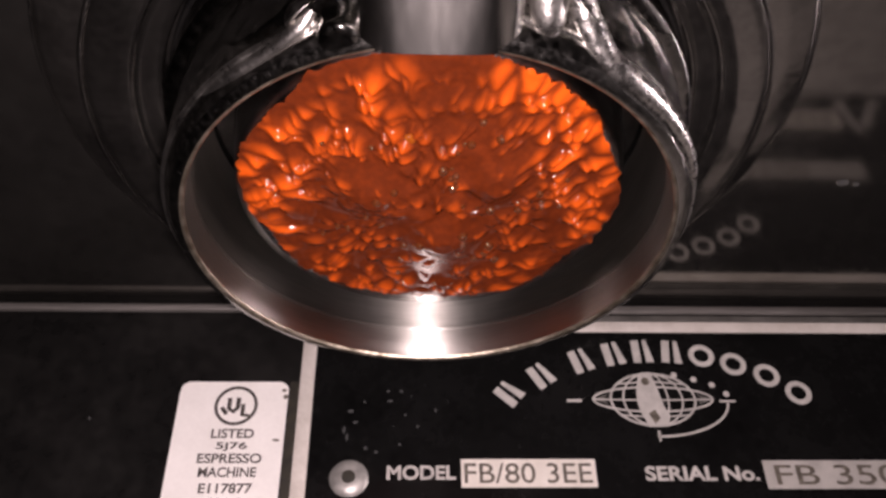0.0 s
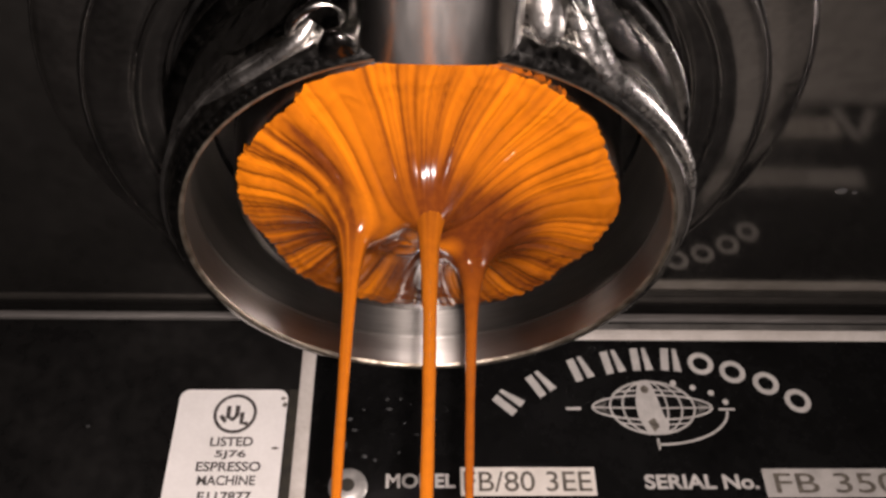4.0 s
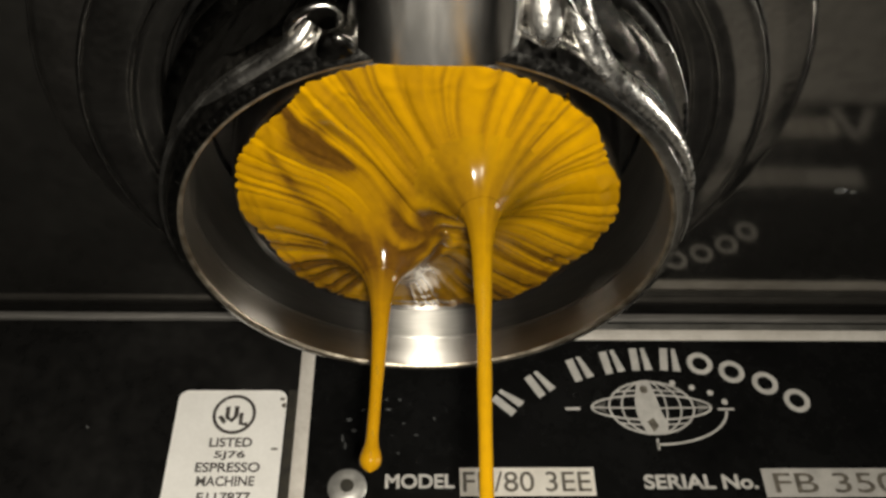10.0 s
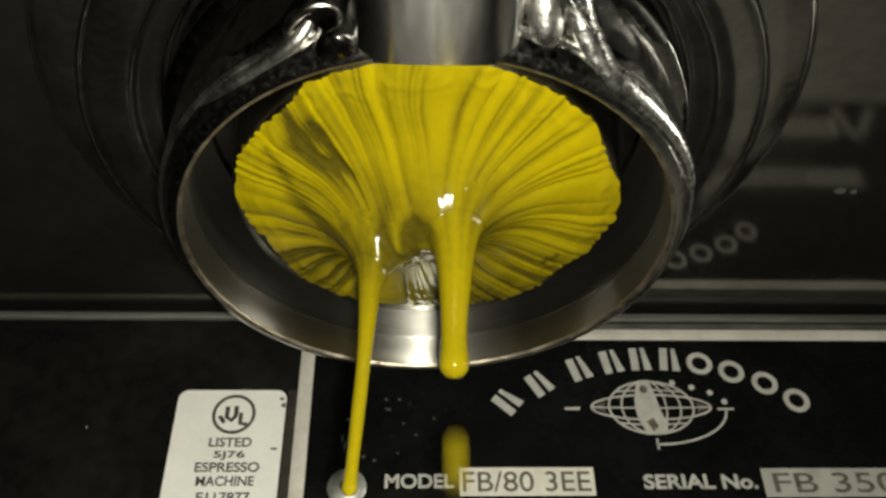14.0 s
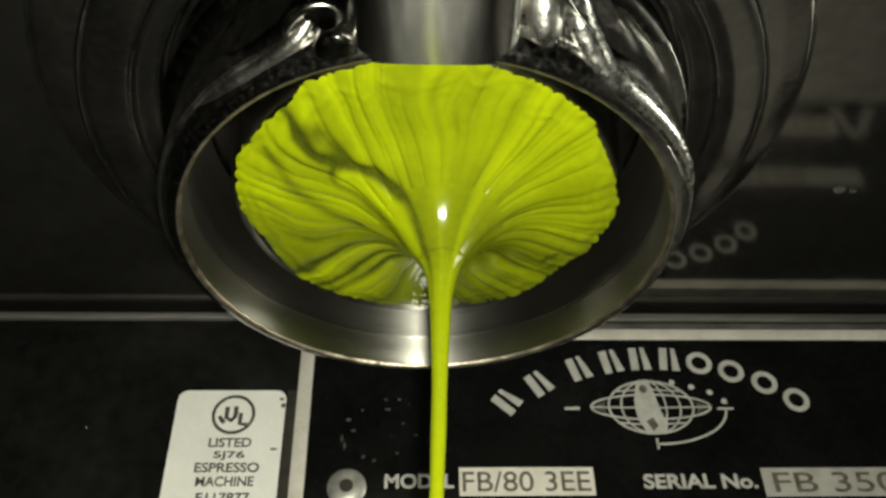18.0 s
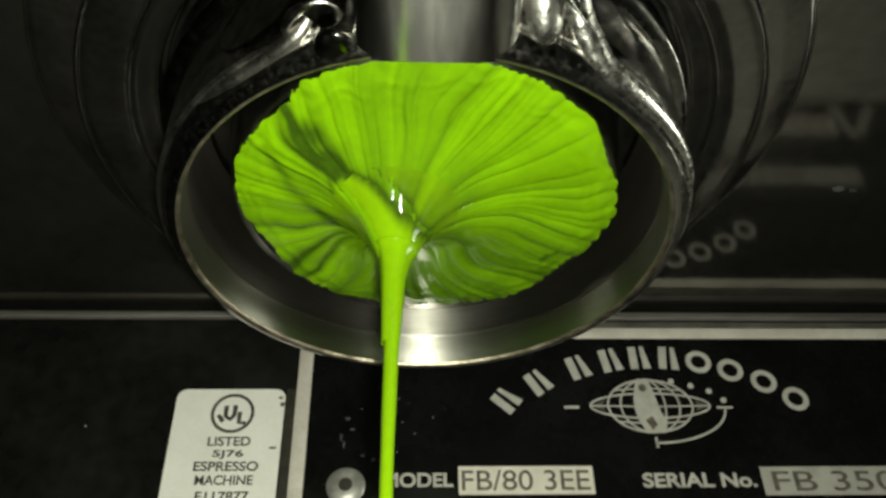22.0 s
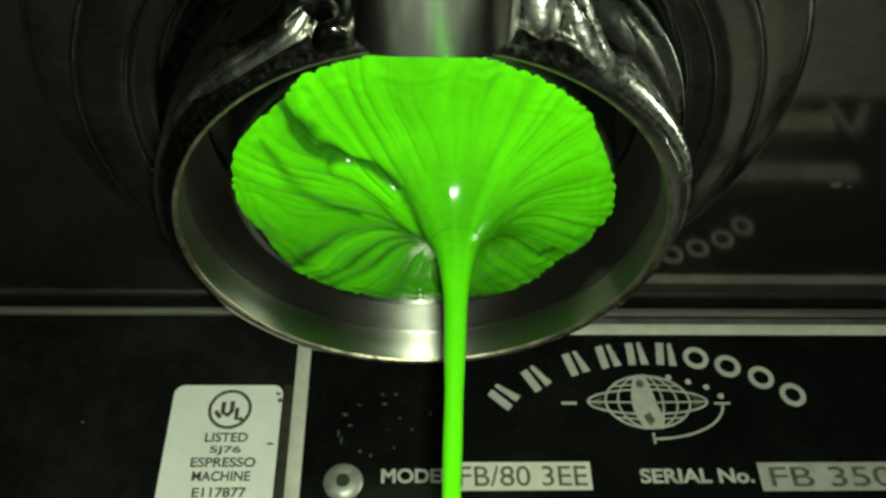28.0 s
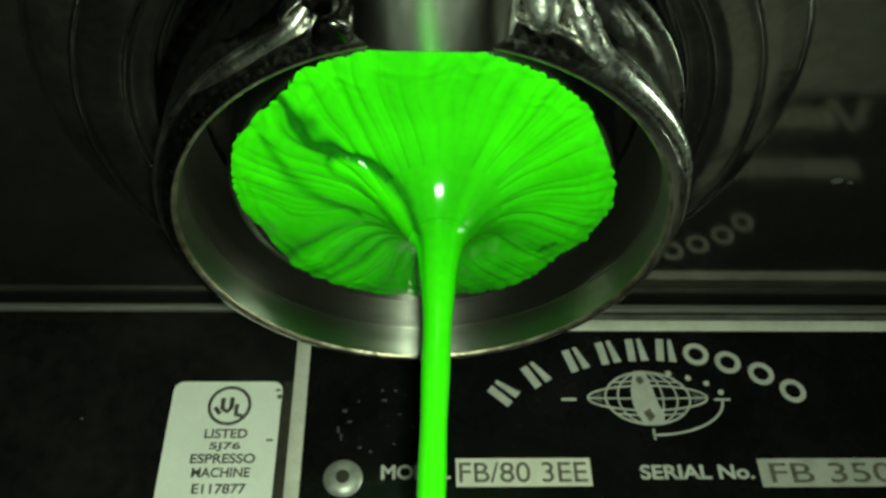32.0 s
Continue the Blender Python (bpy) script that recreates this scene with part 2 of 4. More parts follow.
def box(x0, x1, y0, y1, z0, z1, bevel=0.0, bm=None):
    """A box in metres with bevelled edges."""
    bm = bm or bmesh.new()
    vs = bmesh.ops.create_cube(bm, size=1)["verts"]
    for v in vs:
        v.co = Vector(((x0 + x1) / 2 + v.co.x * (x1 - x0), (y0 + y1) / 2 + v.co.y * (y1 - y0), (z0 + z1) / 2 + v.co.z * (z1 - z0)))
    if bevel:
        bmesh.ops.bevel(bm, geom=list({e for v in vs for e in v.link_edges}), offset=bevel, segments=2, affect="EDGES", profile=0.5)
    return bm


def slab(outline, y0, y1, bm=None):
    """A flat shape in the plane of the panel: outline of (x, z) in mm, from depth y0 to y1 in metres."""
    bm = bm or bmesh.new()
    f = [bm.verts.new((x * MM, y0, z * MM)) for x, z in outline]
    k = [bm.verts.new((x * MM, y1, z * MM)) for x, z in outline]
    bm.faces.new(f)
    bm.faces.new(k[::-1])
    for i in range(len(f)):
        j = (i + 1) % len(f)
        bm.faces.new((f[i], f[j], k[j], k[i]))
    return bm


def band(points, width, y0, y1, bm=None, close=False):
    """A flat line of even width (mm) along points of (x, z)."""
    bm = bm or bmesh.new()
    pts = [Vector(p) for p in points]
    n = len(pts)
    rows = []
    for i, p in enumerate(pts):
        a = pts[i - 1] if (i or close) else p
        b = pts[(i + 1) % n] if (i < n - 1 or close) else p
        d = (b - a).normalized()
        o = Vector((-d.y, d.x)) * width / 2
        rows.append([bm.verts.new(((p.x + s * o.x) * MM, y, (p.y + s * o.y) * MM)) for s, y in ((1, y0), (-1, y0), (-1, y1), (1, y1))])
    for i in range(n if close else n - 1):
        p, q = rows[i], rows[(i + 1) % n]
        for k in range(4):
            m = (k + 1) % 4
            bm.faces.new((p[k], p[m], q[m], q[k]))
    if not close:
        bm.faces.new(rows[0])
        bm.faces.new(rows[-1][::-1])
    return bm


def ellipse(cx, cz, rx, rz, n=48, a0=0.0, a1=360.0):
    full = abs(a1 - a0) >= 360
    m = n if full else n + 1
    return [(cx + rx * math.cos(radians(a0 + (a1 - a0) * i / n)), cz + rz * math.sin(radians(a0 + (a1 - a0) * i / n))) for i in range(m)]


def roundrect(x0, x1, z0, z1, r, n=5):
    out = []
    for cx, cz, a in ((x1 - r, z1 - r, 0), (x0 + r, z1 - r, 90), (x0 + r, z0 + r, 180), (x1 - r, z0 + r, 270)):
        out += [(cx + r * math.cos(radians(a + 90 * i / n)), cz + r * math.sin(radians(a + 90 * i / n))) for i in range(n + 1)]
    return out


def lettering(name, body, x0, x1, z0, z1, y, material, parent, bold=0.012, thick=0.00005, slant=0.0):
    """A line of the built-in font fitted to a width and a height in mm, standing on the panel at depth y."""
    cu = bpy.data.curves.new(name, "FONT")
    cu.body, cu.offset, cu.extrude = body, bold, 0.02
    tmp = new("lettering", cu)
    bpy.context.view_layer.update()
    me = bpy.data.meshes.new_from_object(tmp.evaluated_get(bpy.context.evaluated_depsgraph_get()))
    bpy.data.objects.remove(tmp)
    bpy.data.curves.remove(cu)
    co = np.empty(len(me.vertices) * 3)
    me.vertices.foreach_get("co", co)
    co = co.reshape(-1, 3)
    lo, hi = co.min(0), co.max(0)
    u, v = (co[:, 0] - lo[0]) / (hi[0] - lo[0]), (co[:, 1] - lo[1]) / (hi[1] - lo[1])
    out = np.stack([(x0 + u * (x1 - x0) + slant * v) * MM, np.where(co[:, 2] > 0, y - thick, y + thick), (z0 + v * (z1 - z0)) * MM], 1)
    me.vertices.foreach_set("co", out.ravel())
    me.materials.clear()
    me.materials.append(material)
    me.update()
    # one part a letter
    whole = bmesh.new()
    whole.from_mesh(me)
    bpy.data.meshes.remove(me)
    bmesh.ops.remove_doubles(whole, verts=whole.verts, dist=1e-7)
    left = set(whole.verts)
    groups = []
    while left:
        stack, seen = [left.pop()], set()
        while stack:
            v = stack.pop()
            seen.add(v)
            for e in v.link_edges:
                o = e.other_vert(v)
                if o in left:
                    left.discard(o)
                    stack.append(o)
        groups.append(seen)
    groups.sort(key=lambda g: min(v.co.x for v in g))
    for g in groups:
        bm = bmesh.new()
        at = {v: bm.verts.new(v.co) for v in g}
        for f in {f for v in g for f in v.link_faces}:
            bm.faces.new([at[v] for v in f.verts])
        part("letter", bm, material, parent, smooth=False)
    whole.free()


# ---------------------------------------------------------------- the setting
WALL = 0.060      # depth of the back panel's face
ROOF = 0.0293     # height of the machine's polished underside

tagged(part("wall_back", box(-0.45, 0.45, WALL, WALL + 0.006, -0.16, ROOF - 0.0004, 0.0005), enamel, smooth=False), "glossy black enamelled back panel of an espresso machine", "panel", kind="structure")
tagged(part("ceiling", box(-0.45, 0.45, -0.13, WALL + 0.006, ROOF, ROOF + 0.004, 0.0005), black_mirror, smooth=False), "mirror-polished dark metal underside of the espresso machine", "machine underside", kind="structure")
tagged(part("machine_casing", box(-0.45, 0.45, -0.13, 0.30, ROOF + 0.0045, 0.30, 0.004), enamel, smooth=False), "plain black casing over the brewing group", "casing", kind="structure")
tagged(part("trim", box(-0.45, 0.45, WALL - 0.0016, WALL - 0.0002, 0.0261, 0.0280, 0.0006), steel_trim, smooth=False), "dull brushed steel strip under the machine's top edge", "trim", kind="structure")
tagged(part("trim", box(-0.0255, 0.45, WALL - 0.0009, WALL - 0.0002, 0.0243, 0.0258, 0.0002), trim_grey, smooth=False), "dark grey seam between nameplate and steel strip", "trim", kind="structure")
tagged(part("wall_lower", box(0.072, 0.45, WALL - 0.003, WALL - 0.0002, -0.1599, -0.0350, 0.0005), dull_field, smooth=False), "pale metal lower panel below the nameplate", "panel", kind="structure")
tagged(part("counter", box(-0.9, 0.9, -0.45, 0.45, -0.42, -0.16, 0.003), counter_dark, smooth=False), "plain dark counter under the machine", "counter", kind="structure")
tagged(part("floor", box(-2.0, 2.0, -2.5, 1.0, -1.35, -1.30), wall_dark), "dark floor of the room", "floor", kind="structure")
for spot in ((-2.05, -2.0, -2.5, 1.0), (2.0, 2.05, -2.5, 1.0), (-2.0, 2.0, -2.55, -2.5), (-2.0, 2.0, 1.0, 1.05)):
    tagged(part("wall_room", box(*spot, -1.30, 1.3), wall_dark), "dark plain wall of the room", "wall", kind="structure")
tagged(part("ceiling_room", box(-2.0, 2.0, -2.5, 1.0, 1.3, 1.35), wall_dark), "dark plain ceiling of the room", "ceiling", kind="structure")


# ---------------------------------------------------------------- nameplate and label
def build_nameplate():
    thing = tagged(empty("nameplate", (0, 0, -0.0006)), "black nameplate with silver border and print, riveted to the back panel", "nameplate")
    y = WALL - 0.0010
    part("plate", box(-0.0215, 0.155, y, WALL - 0.0001, -0.0345, 0.0222, 0.0002), anodised, thing, smooth=False)
    part("border", box(-0.0240, 0.155, y - 0.0002, WALL - 0.0001, 0.0222, 0.0247, 0.0002), silver, thing, "worn silver top border")
    part("border", box(-0.0243, -0.0215, y - 0.0002, WALL - 0.0001, -0.0345, 0.0222, 0.0002), silver, thing, "worn silver side border")
    part("edge_grime", box(-0.0262, -0.0243, WALL - 0.0004, WALL - 0.0001, -0.0345, 0.0108), grime, thing, "brown grime along the border")
    yp = y - 0.00008
    # brand mark: plain silver shapes on an arc
    marks = ((16.9, 8.0, 50, "bar"), (23.6, 12.0, 34, "wedge"), (32.0, 15.4, 20, "pair"), (38.8, 17.0, 12, "wedge"), (44.8, 17.6, 3, "pair"),
             (50.9, 17.5, -5, "zig"), (57.0, 16.6, -13, "ring"), (63.2, 14.7, -21, "ring"), (69.5, 12.1, -31, "ring"), (75.0, 8.2, -43, "ring"))
    for x, z, turn, kind in marks:
        c, d = math.cos(radians(turn)), math.sin(radians(turn))
        put = lambda pts: [(x + c * u - d * v, z + d * u + c * v) for u, v in pts]
        bm = bmesh.new()
        if kind == "ring":
            band(put(ellipse(0, 0, 2.1, 2.0, 28)), 1.1, yp, y, bm, True)
        else:
            # a broad and a narrow upright bar
            slab(put([(-2.1, -2.6), (-0.5, -2.6), (-0.3, 2.6), (-1.9, 2.6)]), yp, y, bm)
            slab(put([(0.5, -2.6), (2.1, -2.6), (1.3, 2.6), (0.5, 2.6)]), yp, y, bm)
        part("brand_mark", bm, print_white, thing, smooth=False)
    # globe emblem
    gx, gz, rx, rz = 45.4, 6.7, 11.9, 5.7
    part("emblem_ring", band(ellipse(gx, gz, 8.4, rz, 56), 0.42, yp, y, None, True), print_white, thing, smooth=False)
    part("emblem_belt", band(ellipse(gx, gz, rx, 2.7, 56), 0.42, yp + 0.00001, y, None, True), print_white, thing, smooth=False)
    for k in (0.36, 0.70):
        part("emblem_meridian", band(ellipse(gx, gz, 8.4 * k, rz, 48), 0.36, yp + 0.00002, y, None, True), print_white, thing, smooth=False)
    for h in (-0.60, 0.60):
        w = 8.4 * (1 - h * h) ** 0.5
        part("emblem_parallel", band([(gx - w, gz + rz * h), (gx, gz + rz * h * 1.14), (gx + w, gz + rz * h)], 0.34, yp + 0.00003, y), print_white, thing, smooth=False)
    part("emblem_parallel", band([(gx - rx, gz), (gx, gz - 0.2), (gx + rx, gz)], 0.34, yp + 0.00003, y), print_white, thing, smooth=False)
    for s in (-1, 1):
        part("emblem_tip", slab([(gx + s * rx, gz), (gx + s * (rx - 3.0), gz + 1.2), (gx + s * (rx - 2.4), gz), (gx + s * (rx - 3.0), gz - 1.2)], yp + 0.00004, y), trim_grey, thing, smooth=False)
    part("emblem_pillar", slab([(43.0, 11.4), (43.6, 12.6), (45.6, 12.7), (46.2, 11.0), (47.4, 5.0), (48.2, 3.2), (47.6, 0.9), (43.8, 0.8), (42.6, 4.0), (42.3, 8.4)], yp - 0.00004, y), print_white, thing, smooth=False)
    part("emblem_pillar_mark", slab([(44.0, 3.6), (45.4, 4.4), (46.2, 2.6), (45.0, 1.4)], yp - 0.00008, yp - 0.00004), stamp_ink, thing, smooth=False)
    part("emblem_pillar_mark", slab(ellipse(44.4, 10.6, 0.8, 0.9, 16), yp - 0.00008, yp - 0.00004), stamp_ink, thing, smooth=False)
    for x, z in ((50.5, 12.1), (54.3, 11.1), (57.8, 9.9), (60.3, 7.9)):
        part("emblem_dot", slab(ellipse(x, z, 0.62, 0.62, 16), yp, y), print_white, thing, smooth=False)
    part("emblem_dash", band([(28.2, 6.4), (31.2, 6.4)], 0.6, yp, y), print_white, thing, smooth=False)
    part("emblem_hook", band(ellipse(45.6, 6.2, 14.6, 7.4, 24, -92, -2), 0.45, yp, y), print_white, thing, smooth=False)
    part("emblem_hook_end", band([(58.6, 6.3), (61.8, 6.3)], 0.45, yp, y), print_white, thing, smooth=False)
    part("emblem_hook_end", band([(45.4, -2.2), (45.4, 0.0)], 0.45, yp, y), print_white, thing, smooth=False)
    # printed words and stamped fields
    lettering("model_word", "MODEL", -6.8, 6.0, -9.8, -7.0, y, print_white, thing, 0.03)
    lettering("serial_word", "SERIAL No.", 41.4, 62.9, -10.1, -7.2, y, print_white, thing, 0.03)
    part("model_field", box(0.0070, 0.0322, yp, y + 0.0001, -0.0113, -0.0058), field_silver, thing, "bare metal field with stamped code", smooth=False)
    part("serial_field", box(0.0640, 0.1080, yp, y + 0.0001, -0.0117, -0.0061), dull_field, thing, "bare metal field with stamped code", smooth=False)
    lettering("model_code", "FB/80 3EE", 7.6, 31.4, -10.5, -6.6, yp, stamp_ink, thing, 0.004)
    lettering("serial_code", "FB 3500", 66.0, 94.0, -10.9, -7.0, yp, stamp_ink, thing, 0.004)
    for x0, x1, z0, z1 in ((64.0, 84.0, -29.0, -24.5), (90.0, 107.0, -29.6, -23.6)):
        part("rating_field", box(x0 * MM, x1 * MM, yp, y + 0.0001, z0 * MM, z1 * MM), field_silver, thing, "bare metal field with worn print", smooth=False)
    for i in range(4):
        part("print_bar", box((91.5 + 3.6 * i) * MM, (94.0 + 3.6 * i) * MM, yp - 0.00006, yp - 0.00001, -0.0280, -0.0252), stamp_ink, thing, smooth=False)
    for pts in (((108.0, -33.5), (111.0, -22.0)), ((112.5, -24.0), (118.0, -33.5))):
        part("printed_mark", band(pts, 2.4, yp, y), print_white, thing, smooth=False)
    rivet = part("rivet", lathe([(0, 0), (3.4, 0), (3.6, 0.3), (3.1, 0.9), (1.8, 1.25), (0.9, 1.25), (0.8, 0.9), (0, 0.9)], 40, closed=False), rivet_metal, thing, "domed steel rivet with a dark centre")
    rivet.matrix_basis = pose(-0.0137, y + 0.00005, -0.0096, 90)
    part("rivet_core", lathe([(0, 1.2), (1.3, 1.2), (1.15, 1.45), (0, 1.5)], 20, closed=False), grime, rivet)


def build_label():
    thing = tagged(empty("sticker", (0, 0, -0.0003)), "white rounded safety sticker with black print on the panel", "sticker")
    y = WALL - 0.00025
    part("vinyl", slab(roundrect(-47.5, -26.45, -16.5, 10.5, 1.9), y, WALL + 0.00005), paper, thing, smooth=False)
    yp = y - 0.00005
    part("mark_ring", band(ellipse(-36.3, 5.3, 3.85, 3.85, 48), 0.62, yp, y, None, True), ink, thing, smooth=False)
    part("mark_bar", band([(-37.6, 6.9), (-37.6, 4.6), (-36.6, 4.0), (-35.9, 4.9), (-35.9, 7.0)], 0.85, yp, y), ink, thing, smooth=False)
    part("mark_bar", band([(-34.9, 5.6), (-34.9, 3.3), (-33.6, 3.2)], 0.8, yp, y), ink, thing, smooth=False)
    part("mark_bar", band([(-39.0, 4.9), (-37.9, 3.5)], 0.8, yp, y), ink, thing, smooth=False)
    for word, x0, x1, z0, z1 in (("LISTED", -40.2, -32.2, -1.5, 0.4), ("5J76", -39.0, -33.2, -4.1, -2.3), ("ESPRESSO", -42.1, -30.2, -6.5, -4.6),
                                 ("MACHINE", -41.5, -30.9, -9.2, -7.3), ("E117877", -41.0, -31.3, -12.3, -10.4), ("Vol. 1", -38.6, -33.2, -15.0, -13.2)):
        lettering("printed_line", word, x0, x1, z0, z1, y, ink, thing, 0.02)
    # ink specks and a rubbed edge
    for x, z, a, b in ((-27.9, -1.9, 0.7, 0.25), (-27.3, 8.6, 0.5, 0.3), (-26.9, 7.2, 0.45, 0.5)):
        part("smudge", slab(ellipse(x, z, a, b, 14), yp, y), stamp_ink, thing, smooth=False)


build_nameplate()
build_label()


# ---------------------------------------------------------------- group head, portafilter and basket
def build_group():
    thing = tagged(empty("group_head", (0, 0, ROOF)), "dark polished round brewing group under the machine", "group head")
    ring = rounded([(39.0, 25.6), (39.0, 21.6), (40.2, 21.2), (42.3, 21.0), (42.9, 19.9), (44.5, 19.5), (48.4, 19.4), (49.8, 20.3), (50.0, 24.0), (50.0, 26.0)], 5, 0.8)
    ob = part("collar", lathe(ring, 192), collar_metal, thing, "dark polished collar ring")
    ob.location = (0, 0, -ROOF)
    flange = rounded([(44.0, 26.2), (53.5, 26.2), (57.2, 26.8), (58.3, 28.2), (58.3, 31.0), (44.0, 31.0)], 5, 0.7)
    ob = part("flange", lathe(flange, 192), group_metal, thing)
    ob.location = (0, 0, -ROOF)
    for r, z, w in ((49.70, 20.1, 0.20), (58.2, 28.2, 0.20), (39.1, 21.7, 0.14), (42.8, 20.0, 0.16)):
        ob = part("worn_edge", lathe([(r + w * math.cos(a), z + w * math.sin(a)) for a in (2 * math.pi * i / 8 for i in range(8))], 192), chrome, thing, "bright worn edge")
        ob.location = (0, 0, -ROOF)
    ob = part("gasket", lathe(rounded([(33.0, 23.0), (38.4, 23.0), (38.4, 25.6), (33.0, 25.6)], 3, 0.5), 128), enamel, thing, "black rubber gasket")
    ob.location = (0, 0, -ROOF)
    ob = part("brew_boiler_neck", lathe([(0, 25.7), (44.2, 25.7), (44.2, 64), (0, 64)], 96, closed=False), group_metal, thing)
    ob.location = (0, 0, -ROOF)


def tube(path, seg=20):
    """A rounded bar along points with radii (mm), bulged smoothly between them."""
    fine = []
    for i in range(len(path) - 1):
        p = [Vector(path[max(0, min(len(path) - 1, i + k))]) for k in (-1, 0, 1, 2)]
        for j in range(5):
            w = j / 5
            fine.append(0.5 * (2 * p[1] + (p[2] - p[0]) * w + (2 * p[0] - 5 * p[1] + 4 * p[2] - p[3]) * w * w + (3 * p[1] - p[0] - 3 * p[2] + p[3]) * w ** 3))
    fine.append(Vector(path[-1]))
    bm = bmesh.new()
    rows = []
    for i, q in enumerate(fine):
        way = (fine[min(i + 1, len(fine) - 1)].xyz - fine[max(i - 1, 0)].xyz).normalized()
        side = way.cross(Vector((0, 0, 1))).normalized()
        up = side.cross(way)
        rows.append([bm.verts.new((q.xyz + (side * math.cos(a) + up * math.sin(a)) * q.w) * MM) for a in (2 * math.pi * k / seg for k in range(seg))])
    for p, q in zip(rows, rows[1:]):
        for i in range(seg):
            j = (i + 1) % seg
            bm.faces.new((p[i], p[j], q[j], q[i]))
    bm.faces.new(rows[0])
    bm.faces.new(rows[-1])
    return bm


def build_portafilter():
    thing = tagged(empty("portafilter", (0, 0, 0)), "worn chrome bottomless portafilter locked into the group", "portafilter")
    bore = [(33.25, -0.02), (33.7, 0.05), (34.5, 0.55), (35.2, 1.5), (35.75, 2.9), (36.05, 4.6), (36.15, 7.0), (36.1, 15.6), (36.3, 16.3), (37.5, 16.5), (37.9, 16.9),
            (37.9, 21.6), (37.2, 22.2), (33.4, 22.2), (32.7, 21.6), (32.7, 6.1), (32.45, 5.75), (32.7, 5.45), (32.6, 0.5)]
    part("body", lathe(bore[6:15], 224, closed=False), body_chrome, thing)
    part("rim_edge", lathe(bore[2:7], 224, closed=False), satin_chrome, thing, "rounded satin chrome edge above the rim")
    part("lower_band", lathe(bore[:3], 224, closed=False), worn_band, thing, "scuffed grey lower band")
    part("bore_wall", lathe([(32.7, 21.6), (32.68, 6.05), (32.9, 5.9), (32.95, 5.7)], 224, closed=False), dull_bore, thing, "darker inner wall above the groove")
    part("bore_lip", lathe([(32.95, 5.7), (32.66, 5.5), (32.62, 0.55)], 224, closed=False), turned, thing, "turned grey steel lip below a groove")
    part("worn_edge", lathe([(32.62, 0.55), (32.72, 0.25), (32.98, 0.02), (33.25, -0.02)], 224, closed=False), brass, thing, "bare brass showing on the worn lower edge")
    # thin ring added to the shape so that the flash draws a streak on it
    part("ridge", lathe([(35.55 + 0.5 * math.cos(a), 3.1 + 0.6 * math.sin(a)) for a in (2 * math.pi * i / 14 for i in range(14))], 192), cast_chrome, thing, "thin ridge added round the rim to catch a bright streak")
    # neck: a flat-bottomed bar with rounded edges, and shoulders that spread into the body

    def loft(sections, e):
        bm = bmesh.new()
        rows = []
        for y, hw, z0, z1 in sections:
            ring = []
            for i in range(64):
                a = 2 * math.pi * (i + 0.5) / 64
                c, d = math.cos(a), math.sin(a)
                ring.append(bm.verts.new((hw * MM * math.copysign(abs(c) ** e, c), y * MM, ((z0 + z1) / 2 + (z1 - z0) / 2 * math.copysign(abs(d) ** e, d)) * MM)))
            rows.append(ring)
        for p, q in zip(rows, rows[1:]):
            for i in range(64):
                j = (i + 1) % 64
                bm.faces.new((p[i], p[j], q[j], q[i]))
        bm.faces.new(rows[0])
        bm.faces.new(rows[-1])
        return bm

    part("neck", loft(((-31.9, 9.3, 0.05, 15.0), (-32.05, 9.5, -0.2, 15.4), (-32.6, 9.6, -0.3, 16.0), (-38.0, 9.4, -0.3, 17.0), (-46.0, 9.3, -0.2, 17.4), (-60.0, 9.3, 0.0, 17.6), (-78.0, 9.8, 0.0, 18.0)), 0.40),
         neck_chrome, thing, "worn chrome neck of the handle")
    for side in (-1, 1):
        # a cast web from the body to the neck
        bm = bmesh.new()
        rows = []
        for x, y, z, r, h in ((24.5, -26.6, 8.0, 1.2, 3.0), (21.5, -29.8, 7.6, 2.6, 5.2), (16.8, -34.4, 7.2, 4.0, 6.3), (12.8, -39.0, 7.4, 4.4, 6.6), (10.2, -46.0, 7.8, 3.6, 6.6), (9.0, -54.0, 8.0, 2.0, 6.0)):
            ring = []
            for i in range(28):
                a = 2 * math.pi * i / 28
                ring.append(bm.verts.new((side * (x + r * 0.72 * math.cos(a)) * MM, (y + r * 0.69 * math.cos(a)) * MM, (z + 2.0 + h * math.sin(a)) * MM)))
            rows.append(ring)
        for p, q in zip(rows, rows[1:]):
            for i in range(28):
                j = (i + 1) % 28
                bm.faces.new((p[i], p[j], q[j], q[i]))
        bm.faces.new(rows[0])
        bm.faces.new(rows[-1])
        web = part("shoulder", bm, body_chrome, thing, "cast chrome shoulder of the neck")
        sub = web.modifiers.new("smooth", "SUBSURF")
        sub.levels = sub.render_levels = 1
        # a rounded rib that leaves the body's edge and runs up beside the neck
        if side > 0:
            ribs = [(34.3, -8.0, 2.6, 0.5), (33.5, -11.2, 2.2, 0.75), (31.4, -16.1, 1.9, 1.0), (28.2, -20.9, 1.7, 1.25), (24.6, -24.7, 1.7, 1.5), (21.2, -27.5, 2.0, 1.7), (18.8, -29.5, 2.8, 1.8), (17.0, -32.0, 4.2, 1.9), (15.8, -34.2, 5.4, 1.8), (15.0, -37.0, 7.2, 1.8), (14.4, -42.0, 10.6, 1.8)]
        else:
